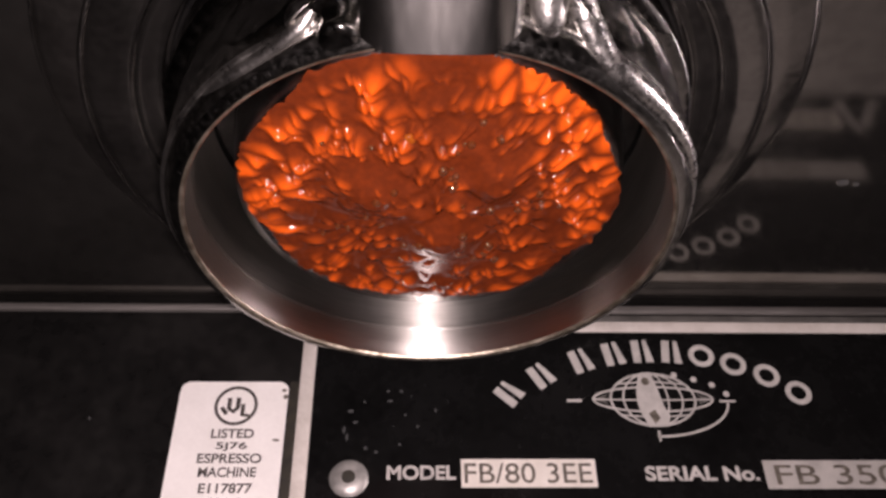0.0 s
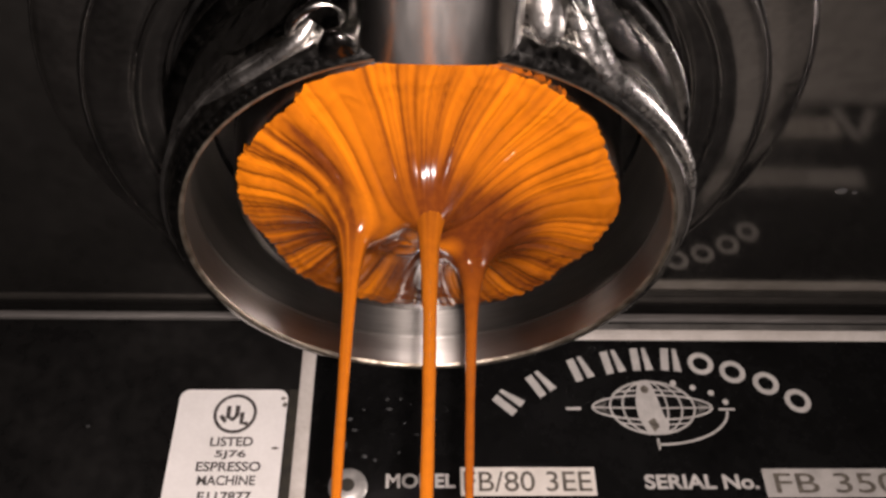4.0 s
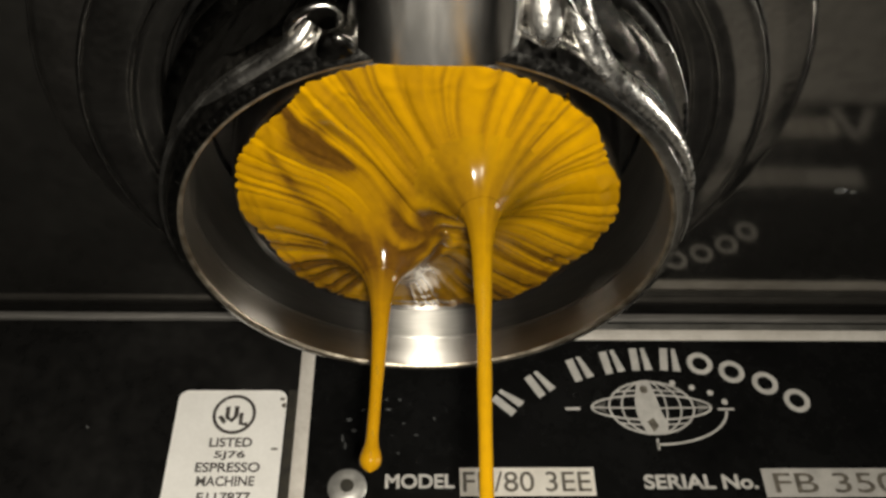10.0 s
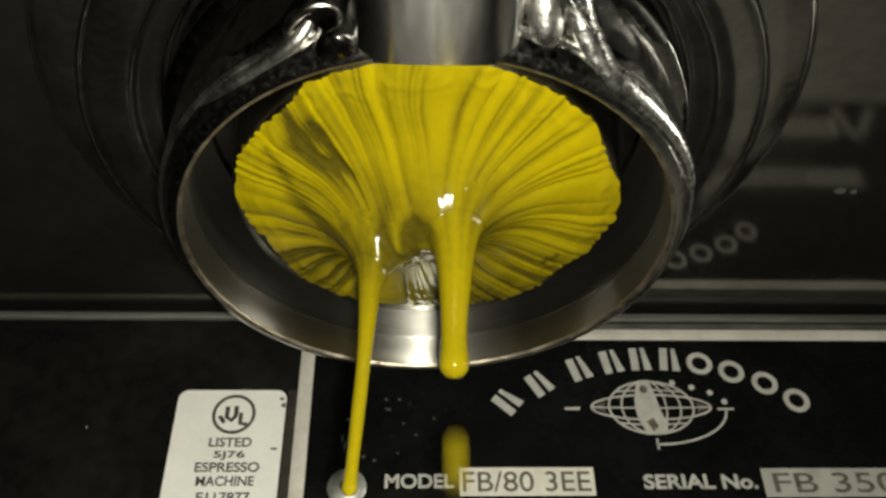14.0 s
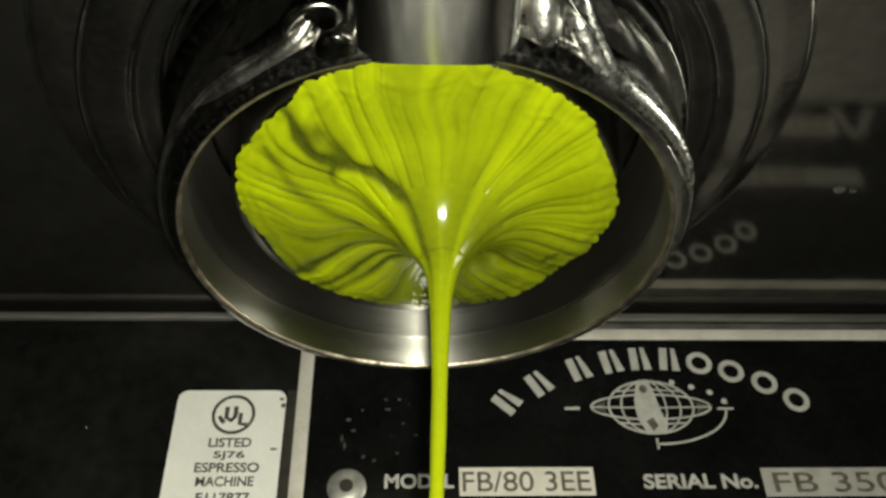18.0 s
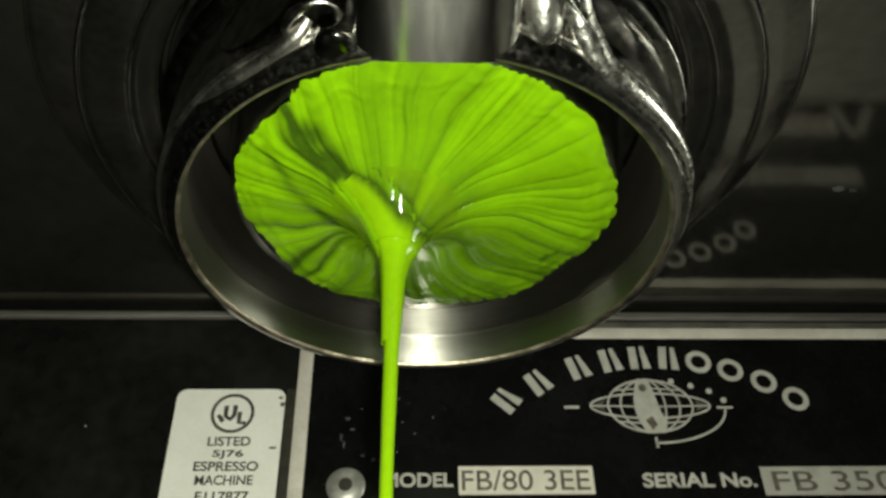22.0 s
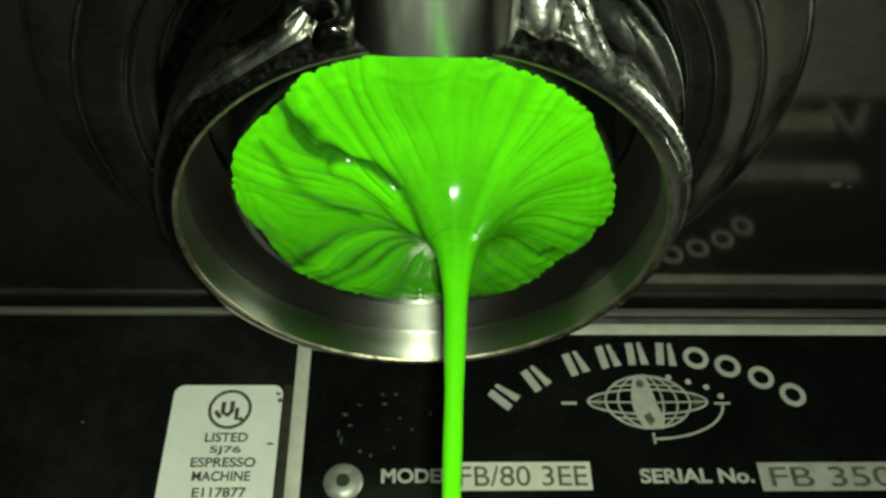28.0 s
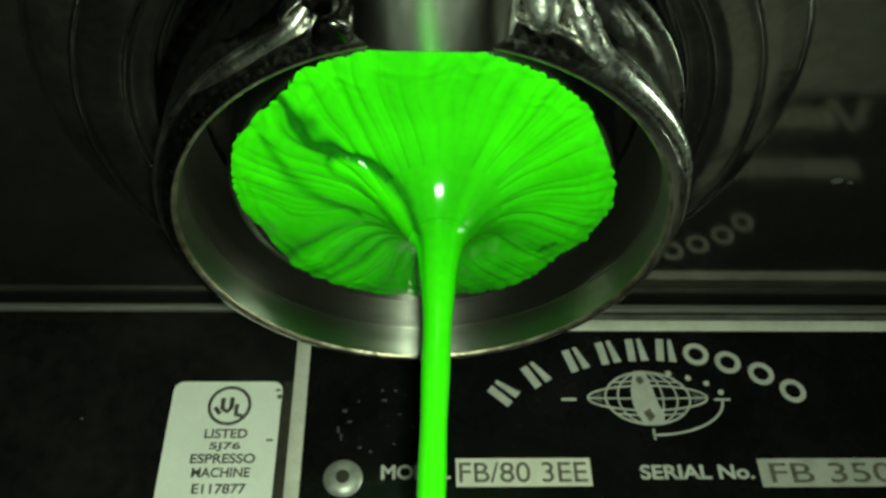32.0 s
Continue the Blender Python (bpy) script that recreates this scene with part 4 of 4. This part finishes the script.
def film(t, nxt, sinks, beads):
    """The coffee under the basket at one time, ridged and ragged at its edge, sagging towards its streams: in petals that well
    through the holes one after another and are drawn off as the next coffee comes."""
    rng = random.Random(31 + int(t * 10))
    fixed = random.Random(4)
    rows, cols = 56, 42 * PETALS
    rho, ang = np.meshgrid(np.linspace(0.00002, 1, rows) ** 0.8, np.arange(cols + 1) * 2 * np.pi / cols, indexing="ij")
    at = field(t, sinks)
    rim = np.interp(ang, [a for a, _ in RIM], [r for _, r in RIM], period=2 * np.pi)
    rim = rim + sum(fixed.gauss(0, 1) * np.cos(m * ang + fixed.uniform(0, 6.28)) / m ** 0.5 for m in range(6, 100)) * (0.07 if t > 2 else 0.12)
    lobes = at(rim[-1:] * np.cos(ang[-1:]), rim[-1:] * np.sin(ang[-1:]), np.ones((1, cols + 1)))[2]
    radius = rim + (0.55 * (lobes - 0.6)) * np.clip(rho, 0, 1) ** 4
    x, y = rho * radius * np.cos(ang), rho * radius * np.sin(ang)
    z, crema_shade, _ = at(x, y, rho)
    co = np.stack([x, y, z], -1) * MM
    # normals of the whole film, so that the petals join without a crease
    ring = np.concatenate([co[:, -2:-1], co, co[:, 1:2]], 1)
    normal = np.cross(np.gradient(ring, axis=0), np.gradient(ring, axis=1))[:, 1:-1]
    normal = -normal / (np.linalg.norm(normal, axis=-1, keepdims=True) + 1e-15)
    normal[0] = (0, 0, -1)
    thing = tagged(empty("coffee_film"), brew_word(t) + " espresso film " + ("beading under" if beads > 0.4 else "running in ridges under") + " the filter basket", "coffee", "coffee films")
    order = [((k * 5) % PETALS) / (PETALS - 1) for k in range(PETALS)]
    step = cols // PETALS
    up, down, spent = pose(0, 0, 0.0172), pose(0, 0, 0), pose(0, 0, 0.0170)
    for k in range(PETALS):
        # each petal is turned up along its two sides
        span = [k * step, *range(k * step, (k + 1) * step + 1), (k + 1) * step]
        body, n = co[:, span].copy(), step + 3
        body[:, (0, -1), 2] += 0.003
        i, j = np.meshgrid(np.arange(rows - 1), np.arange(n - 1), indexing="ij")
        faces = np.stack([i * n + j, i * n + j + 1, (i + 1) * n + j + 1, (i + 1) * n + j], -1).reshape(-1, 4)
        me = raw_mesh("petal", body.reshape(-1, 3), faces, crema_shade[:, span].ravel(), coffee(t))
        me.normals_split_custom_set_from_vertices(normal[:, span].reshape(-1, 3).tolist())
        ob = new("petal", me)
        ob.parent = thing
        come, go = t - 0.85 + 0.3 * order[k], nxt - 0.85 + 0.3 * order[k] + 0.32
        keys = [(0.0, down)] if t <= 0 else [(0.0, up), (max(0.04, come), up), (max(0.3, come + 0.3), down)]
        go = max(0.35, go)
        keys += [(go, down), (go + 0.2, spent), (32.6, pose(0, 0, 0.0171))] if nxt < 32.5 else [(32.6, down)]
        moving.append((ob, keys))
    if beads > 0.6:
        # bubbles caught in the first coffee, in clusters
        flat = co.reshape(-1, 3)
        for i in range(46):
            a, r = rng.choice((-2.35, -1.2, -0.2, 0.9, 1.8, 2.9)) + rng.gauss(0, 0.16), rng.choice((8, 13, 17)) + rng.gauss(0, 1.2)
            k = int(np.argmin(np.hypot(x - r * math.cos(a), y - r * math.sin(a)).ravel()))
            bm = bmesh.new()
            bmesh.ops.create_uvsphere(bm, u_segments=14, v_segments=10, radius=rng.uniform(0.3, 0.75) * MM)
            b = part("bubble", bm, bubble_skin, thing, "dark glossy bubble")
            b.location = flat[k]
            here = Vector(flat[k])
            keys = [(0.0, pose(*here))] if t <= 0 else [(0.0, pose(here.x, here.y, 0.0148)), (t - 0.5, pose(here.x, here.y, 0.0148)), (t - 0.2, pose(*here))]
            moving.append((b, keys + [(nxt - 0.4, pose(*here)), (nxt - 0.1, pose(here.x, here.y, 0.0146)), (32.6, pose(here.x, here.y, 0.0147))]))


sites = []


def toward(t):
    """How much nearer to the handle a stream leaves the film than it hangs further down."""
    return -1.8 if t < 14 else -3.0


def sinks_at(t):
    out = []
    for given in sites:
        start, stop, spots = given[1], given[2], given[7]
        if start - 0.1 <= t <= stop + 0.05:
            s = min(spots, key=lambda k: abs(k[0] - t))
            out.append((s[1], s[2] + toward(t)))
    return out[:3] or [(-8.0, -4.0), (9.0, -7.0), (2.0, 6.0)]


def pour(*given):
    sites.append(given)


def stream(site, start, stop, r_top, r_low, tip, length, spots):
    """A stream under the film: it follows the one before it down and falls away when the next one comes; the funnel of film above it
    wells out with it and draws back. Sizes in mm."""
    t = (start + min(stop, 32)) / 2
    spots = [(a, b, c + toward(a), d) for a, b, c, d in spots]
    length = length - 0.75 * toward(t) if tip else length
    rng = random.Random(int(start * 100))
    ang = np.arange(56) * 2 * np.pi / 56
    # the film that this stream hangs from
    now = min(TIMES, key=lambda q: abs(q - t))
    if not start - 0.1 <= now <= stop + 0.05:
        now = t
    here = min(spots, key=lambda k: abs(k[0] - now))
    others = [q for q in sinks_at(now) if math.hypot(q[0] - here[1], q[1] - here[2]) > 1]
    gap = min([math.hypot(q[0] - here[1], q[1] - here[2]) for q in others] or [20.0])
    under = field(min(TIMES, key=lambda q: abs(q - t)), [(here[1], here[2])] + others[:2])
    r_low = r_low * (0.9 if t < 31 else 1.0)
    thick = 1.15 * r_top
    wide = min(8.5, 0.55 * gap, 25.0 - math.hypot(here[1], here[2])) * (0.6 if site == "S" else 1.0)
    turn_in = max(min(thick + 1.0, 0.72 * wide), thick * 1.1)
    wide = max(wide, turn_in * 1.3)
    rings = np.linspace(1, 0, 22)[:, None] ** 1.3 * (wide - turn_in) + turn_in
    fx, fy = here[1] + rings * np.cos(ang), here[2] + rings * np.sin(ang)
    fz, fc, _ = under(fx, fy, np.hypot(fx, fy) / 26.2)
    level = float(fz[-1].mean())
    # the rope
    rows = 90
    u = np.linspace(0, 1, rows)
    top = level - 0.6 - 2.5
    run = max(2.0, length + top)
    down = run * u ** 1.5
    r = r_low + (thick - r_low) * np.exp(-down / 9.5)
    r = r * (1 + 0.03 * np.sin(down * 0.5 + rng.uniform(0, 6)))
    rope_r, rope_down = r.copy(), down.copy()
    r = r * np.sqrt(np.clip(down / 3.0, 0.02, 1))
    if tip:
        r = r + (tip - r_low) * np.exp(-((down - (run - tip * 1.3)) / (tip * 1.25)) ** 2)
        end = np.clip((run - down) / (tip * 1.1), 0, 1)
        r = r * np.sqrt(1 - (1 - end) ** 2 + 1e-5)
    streak = fc[-1] - fc[-1].mean()
    fade = np.exp(-down / 6)[:, None]
    rr = r[:, None] * (1 + 0.15 * streak * fade)
    bend = 0.22 * np.sin(down / run * 3.1 + rng.uniform(0, 3))[:, None] * (np.clip(down / 8, 0, 1)[:, None] if run > 20 else 0.2)
    x, y = rr * np.cos(ang) + bend, rr * np.sin(ang)
    z = np.repeat((top - down)[:, None], 56, 1)
    dull = 0.40 if t < 4.2 else 0.28 if t < 5.5 else 0.14 if t < 9 else 0.08 if t < 16 else 0.0
    crema_shade = np.clip(0.64 + 0.7 * streak * fade + 0.15 * streak - dull, 0.05, 0.95)
    co = np.stack([x, y, z], -1).reshape(-1, 3) * MM
    ob = new("coffee_stream", raw_mesh("coffee_stream", co, grid_faces(rows, 56), np.broadcast_to(crema_shade, x.shape).ravel(), coffee(t)))
    tagged(ob, brew_word(t) + (" espresso stream ending in a hanging drop" if tip else " espresso stream falling from the basket"), "coffee", "coffee streams")
    # the funnel: first along the film, then down round the rope
    deep = min(14.0, run * 0.7) * np.linspace(0.02, 1, 34)[:, None] ** 1.6
    core = np.interp(deep + 0.6, rope_down, rope_r)
    flare = turn_in - thick
    steep = (sag_of(turn_in - 0.1, 1 + len(others[:2])) - sag_of(turn_in + 0.1, 1 + len(others[:2]))) / 0.2
    quick = max(0.3, 0.35 * flare / max(0.12, 1 / steep - 0.65 * flare / 4.0))
    tail = np.clip(deep / deep[-1], 0, 1)
    fr = core * (1.04 - 0.08 * tail) + (turn_in - core[0]) * (0.35 * np.exp(-deep / quick) + 0.65 * np.exp(-deep / 4.0)) * (1 - tail ** 3)
    low_r = fr * (1 + 0.15 * streak * np.exp(-deep / 6))
    settle = np.exp(-deep / 1.8)
    lift = np.full(rings.shape, -0.05)
    x = np.concatenate([rings * np.cos(ang), low_r * np.cos(ang)])
    y = np.concatenate([rings * np.sin(ang), low_r * np.sin(ang)])
    lean = radians(sum(q[3] for q in spots) / len(spots))
    drift = np.interp(deep + 0.6, rope_down, bend[:, 0]) + (deep + 3.1 - level) * math.sin(lean)
    x[len(rings):] += drift * (1 - np.exp(-(deep / 4.0) ** 2))
    z = np.concatenate([fz + lift, level - 0.05 - deep + (fz[-1] - level) * settle]) - 2.5
    mellow = np.exp(-deep / 4.0)
    crema_shade = np.concatenate([fc, np.clip(fc[-1].mean() * mellow + (0.64 - dull) * (1 - mellow) + streak * np.exp(-deep / 7), 0.05, 0.95)])
    co = np.stack([x, y, z], -1).reshape(-1, 3) * MM
    rows = len(x)
    bell = new("coffee_funnel", raw_mesh("coffee_funnel", co, grid_faces(rows, 56), crema_shade.ravel(), coffee(t)))
    tagged(bell, brew_word(t) + " espresso drawn down into a funnel above its stream", "coffee", "coffee funnels")
    put = lambda s, dz: pose(s[1] * MM, s[2] * MM, 0.0025 + dz, 0, -s[3], 0)
    set_at = lambda s, dz: pose(s[1] * MM, s[2] * MM, 0.0025 + dz)
    first, last = spots[0], spots[-1]
    rise = 0.0085 + length * MM
    keys, draws = [], []
    if start > 0.3:
        keys += [(0.0, put(first, rise)), (start - 0.22, put(first, rise))]
        draws += [(0.0, set_at(first, 0.036)), (start - 0.22, set_at(first, 0.036))]
    if abs(first[0] - start) > 0.06:
        keys.append((start, put(first, 0.0)))
        draws.append((start, set_at(first, 0.0)))
    keys += [(s[0], put(s, 0.0)) for s in spots]
    draws += [(s[0], set_at(s, 0.0)) for s in spots]
    if stop < 32:
        if stop - last[0] > 0.06:
            keys.append((stop, put(last, 0.0)))
            draws.append((stop, set_at(last, 0.0)))
        keys += [(stop + 0.16, put(last, -0.075)), (stop + 0.5, put(last, -0.28)), (32.6, put(last, -0.29))]
        draws += [(stop + 0.2, set_at(last, 0.036)), (32.6, set_at(last, 0.0362))]
    else:
        keys.append((32.6, put(last, 0.0)))
        draws.append((32.6, set_at(last, 0.0)))
    moving.append((ob, keys))
    moving.append((bell, draws))


def drop(t, x, y, z, r, h):
    """A drop on its way down. Sizes in mm."""
    rows, cols = 18, 24
    th = np.linspace(0.02, np.pi - 0.02, rows)[:, None]
    ang = np.arange(cols) * 2 * np.pi / cols
    rr = r * np.sin(th) * (1 - 0.18 * np.cos(th))
    co = np.stack([rr * np.cos(ang), rr * np.sin(ang), np.broadcast_to(0.5 * h * np.cos(th), (rows, cols))], -1).reshape(-1, 3) * MM
    ob = new("coffee_drop", raw_mesh("coffee_drop", co, grid_faces(rows, cols), np.full(rows * cols, 0.5), coffee(t)))
    tagged(ob, brew_word(t) + " espresso drop falling below the basket", "coffee", "coffee drops")
    at = lambda zz: pose(x * MM, y * MM, zz)
    moving.append((ob, [(0.0, at(0.0135)), (t - 0.13, at(0.0135)), (t, at(z * MM)), (t + 0.08, at(z * MM - 0.045)), (t + 0.4, at(-0.27)), (32.6, at(-0.28))]))


pour('L', 1.35, 1.75, 1.42, 0.99, 1.32, 21.7, [(1.5, -8.44, -6.42, 1.5)])
pour('L', 1.85, 2.75, 1.27, 0.59, 0, 52, [(2, -7.69, -6.78, -1.7), (2.5, -9.21, -6.02, -0.3)])
pour('R', 1.8, 2.2, 1.46, 0.95, 1.9, 27.8, [(2, 12.68, -10.46, -2.3)])
pour('S', 1.9, 2.3, 1.39, 1.02, 1.1, 7.8, [(2, -12.02, 6.98, 13.1)])
pour('R', 2.35, 2.7, 0.88, 0.44, 0.56, 25.7, [(2.5, 11.93, -10.84, -4.2)])
pour('L', 2.8, 3.7, 1.37, 0.54, 0, 52, [(3, -10.01, -3.88, -1.7), (3.5, -11.2, -3.8, -0.3)])
pour('R', 2.8, 3.25, 1.63, 1.18, 1.88, 29.6, [(3, 5.4, 6.04, -1.5)])
pour('M', 2.85, 3.25, 1.3, 0.9, 0.95, -1.0, [(3, -2.9, -11.5, 0.0)])
pour('S', 2.85, 3.3, 1.66, 1.2, 1.36, 7.4, [(3, -6.88, 8.97, 1.6)])
pour('M', 3.35, 3.75, 1.52, 0.95, 2.86, 31.1, [(3.5, -4.21, -3.91, -0.8)])
pour('R', 3.35, 4.6, 1.2, 0.52, 0, 52, [(3.5, 5.84, 3.42, -2.0)])
pour('L', 3.85, 5.25, 1.3, 0.61, 0, 52, [(4.5, -10.16, -2.54, 0.2)])
pour('M', 3.9, 5.75, 1.26, 0.74, 0, 52, [(4.5, -0.15, -7.37, -1.0), (5.5, 2.36, -8.46, -2.0)])
pour('R', 4.7, 5.8, 1.13, 0.62, 0.82, 30.2, [(5.5, 6.8, 4.89, -1.5)])
pour('L', 5.35, 5.75, 1.07, 0.62, 0.83, 18, [(5.5, -10.59, -2.45, -1.2)])
pour('L', 5.85, 6.25, 1.3, 0.62, 0.69, 18.2, [(6, -9.98, -2.48, -0.7)])
pour('M', 5.85, 6.2, 1.26, 1.08, 1.35, 15.7, [(6, 2.58, -8.49, -1.7)])
pour('R', 5.9, 6.3, 1.39, 0.57, 0.86, 25.2, [(6, 6.89, 6.21, -3.7)])
pour('L', 6.35, 7.2, 1.25, 0.77, 1.06, 18.8, [(6.5, -10.59, -1.95, 0.2), (7, -9.43, -0.25, 0.1)])
pour('R', 6.3, 6.7, 1.11, 0.77, 0.89, 36.3, [(6.5, 2.46, -8.57, -1.7)])
pour('M', 6.35, 7.6, 1.63, 0.74, 0, 52, [(6.5, 0.57, 3.55, 0.2), (7, -0.42, 6.11, -2.1), (7.5, -3.43, 6.09, -0.4)])
pour('R', 6.8, 7.2, 1.09, 0.69, 0.82, 24.1, [(7, 2.01, -10.86, -1.4)])
pour('L', 7.25, 7.7, 1.33, 0.67, 1, 29.7, [(7.5, -7.58, 0.92, -1.0)])
pour('R', 7.3, 7.7, 1.01, 0.56, 0.78, 40.6, [(7.5, 1.75, -11.97, -1.4)])
pour('L', 7.75, 8.65, 1.85, 0.93, 0, 52, [(8, -5.4, 4.78, -1.1), (8.5, -5.77, 4.77, -0.1)])
pour('R', 7.8, 8.3, 1.08, 0.63, 0.86, 37.1, [(8, 1.87, -11.97, -1.2)])
pour('R', 8.4, 9.6, 1.17, 0.68, 0, 52, [(8.5, 2.41, -11.97, -1.5), (9, 2.77, -12.0, -1.2), (9.5, 4.47, -9.89, -2.1)])
pour('L', 8.7, 9.3, 1.45, 0.73, 0, 52, [(9, -5.71, 4.72, -0.6)])
pour('L', 9.4, 10.3, 1.46, 0.7, 1.25, 31.6, [(9.5, -5.7, 4.71, -1.3), (10, -6.36, 6.17, -1.0)])
pour('R', 9.7, 11.3, 1.53, 0.79, 0, 52, [(10, 6.47, -7.61, -1.2), (10.5, 7.22, -5.15, -1.7), (11, 8.03, -3.27, -2.1)])
pour('L', 10.4, 11.3, 1.46, 0.61, 0.82, 32.6, [(10.5, -6.21, 6.35, -1.9), (11, -7.13, 6.48, -1.2)])
pour('L', 11.4, 12.6, 1.77, 0.73, 0, 52, [(11.5, -7.83, 5.23, -0.7), (12, -8.46, 5.3, -0.7), (12.5, -8.19, 5.22, -1.2)])
pour('R', 11.4, 12.3, 1.4, 0.69, 1.07, 36.5, [(11.5, 8.12, -1.97, -2.5), (12, 8.11, -1.29, -2.4)])
pour('R', 12.4, 13.3, 1.41, 0.72, 1.37, 32.6, [(12.5, 8.33, -0.77, -2.6), (13, 7.95, -0.24, -2.2)])
pour('L', 12.7, 13.6, 1.76, 0.65, 0, 52, [(13, -8.58, 3.8, -1.2), (13.5, -8.17, 3.71, -2.1)])
pour('R', 13.38, 13.7, 1.33, 0.68, 0.95, 25.3, [(13.5, 7.63, -0.32, -3.6)])
pour('L', 13.7, 14.4, 1.44, 0.79, 0.85, 35.2, [(14, -7.55, 3.57, -2.2), (14.3, -7.06, 3.53, -2.4)])
pour('R', 13.8, 14.2, 2.55, 1.43, 1.5, 23, [(14, 3.25, -1.63, -0.6)])
pour('L', 14.45, 15.3, 1.19, 0.51, 0, 52, [(14.5, -6.42, 3.5, -2.7), (15.2, -4.5, 2.2, -2.1)])
pour('R', 14.25, 15.5, 1.93, 1.04, 0, 52, [(14.5, 1.52, -2.87, -1.1), (15.5, 1.3, -2.24, -1.3)])
pour('R', 15.5, 17.5, 1.8, 0.95, 0, 52, [(15.5, 1.3, -2.24, -1.3), (16.5, 1.12, -0.37, -2.2), (17, 1.62, 0.23, -1.7), (17.5, 1.35, 0.29, -2.4)])
pour('R', 17.5, 18.5, 1.78, 0.87, 0, 52, [(17.5, 1.35, 0.29, -2.4), (18, 1.91, 1.56, -2.1), (18.4, 2.58, -1.53, -1.8)])
pour('R', 18.5, 19.5, 1.93, 1.11, 0, 52, [(18.5, 2.84, -2.74, -1.9), (19, 2.78, -2.17, -1.8), (19.4, -0.87, -1.6, -1.6)])
pour('R', 19.5, 20.5, 1.95, 1.19, 0, 52, [(19.5, -1.64, -1.61, -1.2), (20, -4.31, -0.99, -1.1), (20.4, -4.46, -0.32, -1.8)])
pour('R', 20.5, 22.25, 1.62, 0.77, 0, 52, [(20.5, -4.46, -0.31, -2.0), (21, -4.71, 0.02, -1.6), (21.5, -4.95, -0.07, -1.6), (22, -4.31, -1.12, -0.3)])
pour('R', 22.25, 23.5, 1.95, 1.19, 0, 52, [(22.5, 1.73, -1.05, -1.4), (23, 3.5, -0.4, -1.7), (23.5, 3.73, -0.4, -1.8)])
pour('R', 23.5, 24.6, 1.87, 1, 0, 52, [(23.5, 3.73, -0.4, -1.8), (24, 2.82, -0.35, -1.2), (24.5, 2.21, -0.27, -1.6)])
pour('R', 24.6, 25.6, 1.95, 1.12, 0, 52, [(24.6, 2.06, -0.26, -1.6), (25, -1.09, 0.44, -1.0), (25.5, -3.16, -0.09, -2.9)])
pour('R', 25.6, 27.3, 1.94, 1.18, 0, 52, [(25.6, -3.15, -0.07, -2.5), (26.5, -0.93, -0.51, -1.9), (27.2, 1.45, -0.38, -1.3)])
pour('R', 27.3, 28.5, 2.03, 1.12, 0, 52, [(27.5, 2.09, -0.32, -1.4), (28, 4.04, -0.24, -2.1), (28.5, 4.06, -0.14, -1.9)])
pour('R', 28.5, 29.6, 1.95, 1.19, 0, 52, [(28.5, 4.06, -0.14, -1.9), (29, 3.34, -0.09, -2.5), (29.5, 1.72, -0.03, -3.2)])
pour('R', 29.6, 30.6, 2.26, 1.44, 0, 52, [(29.6, 1.4, -0.01, -3.2), (30, -1.98, 0.07, -2.2), (30.5, -2.91, 0.22, -1.9)])
pour('R', 30.6, 31.5, 2.11, 1.31, 0, 52, [(30.6, -2.9, 0.27, -1.9), (31, -0.76, 0.45, -3.4), (31.4, -0.25, 0.64, -2.5)])
pour('R', 31.5, 33, 2.42, 1.5, 0, 52, [(31.5, -0.09, 0.69, -2.5), (32, 1.99, 0.13, -2.0)])
drop(5.5, -11.45, -1.25, -26.59, 1.11, 2.55)
drop(6, -10.8, -1.27, -29.82, 1.41, 3.21)
drop(7, 1.53, -1.67, -23.81, 1.54, 2.97)
drop(13.5, 5.83, -1.49, -29.87, 1.29, 3.22)
drop(14, 2.86, -1.62, -31.55, 1.66, 3.18)
drop(6.5, 1.11, -1.55, -30.61, 1.09, 2.85)


for given in sites:
    stream(*given)

# the films, each with the streams that it feeds
for t, nxt in zip(TIMES, TIMES[1:]):
    film(t, nxt, sinks_at(t), beading(t))


def motions():
    for ob, keys in moving:
        rows, last = [], -1
        for t, m in keys:
            if frame(t) > last:
                rows.append((t, m))
                last = frame(t)
        walk(ob, rows)


motions()
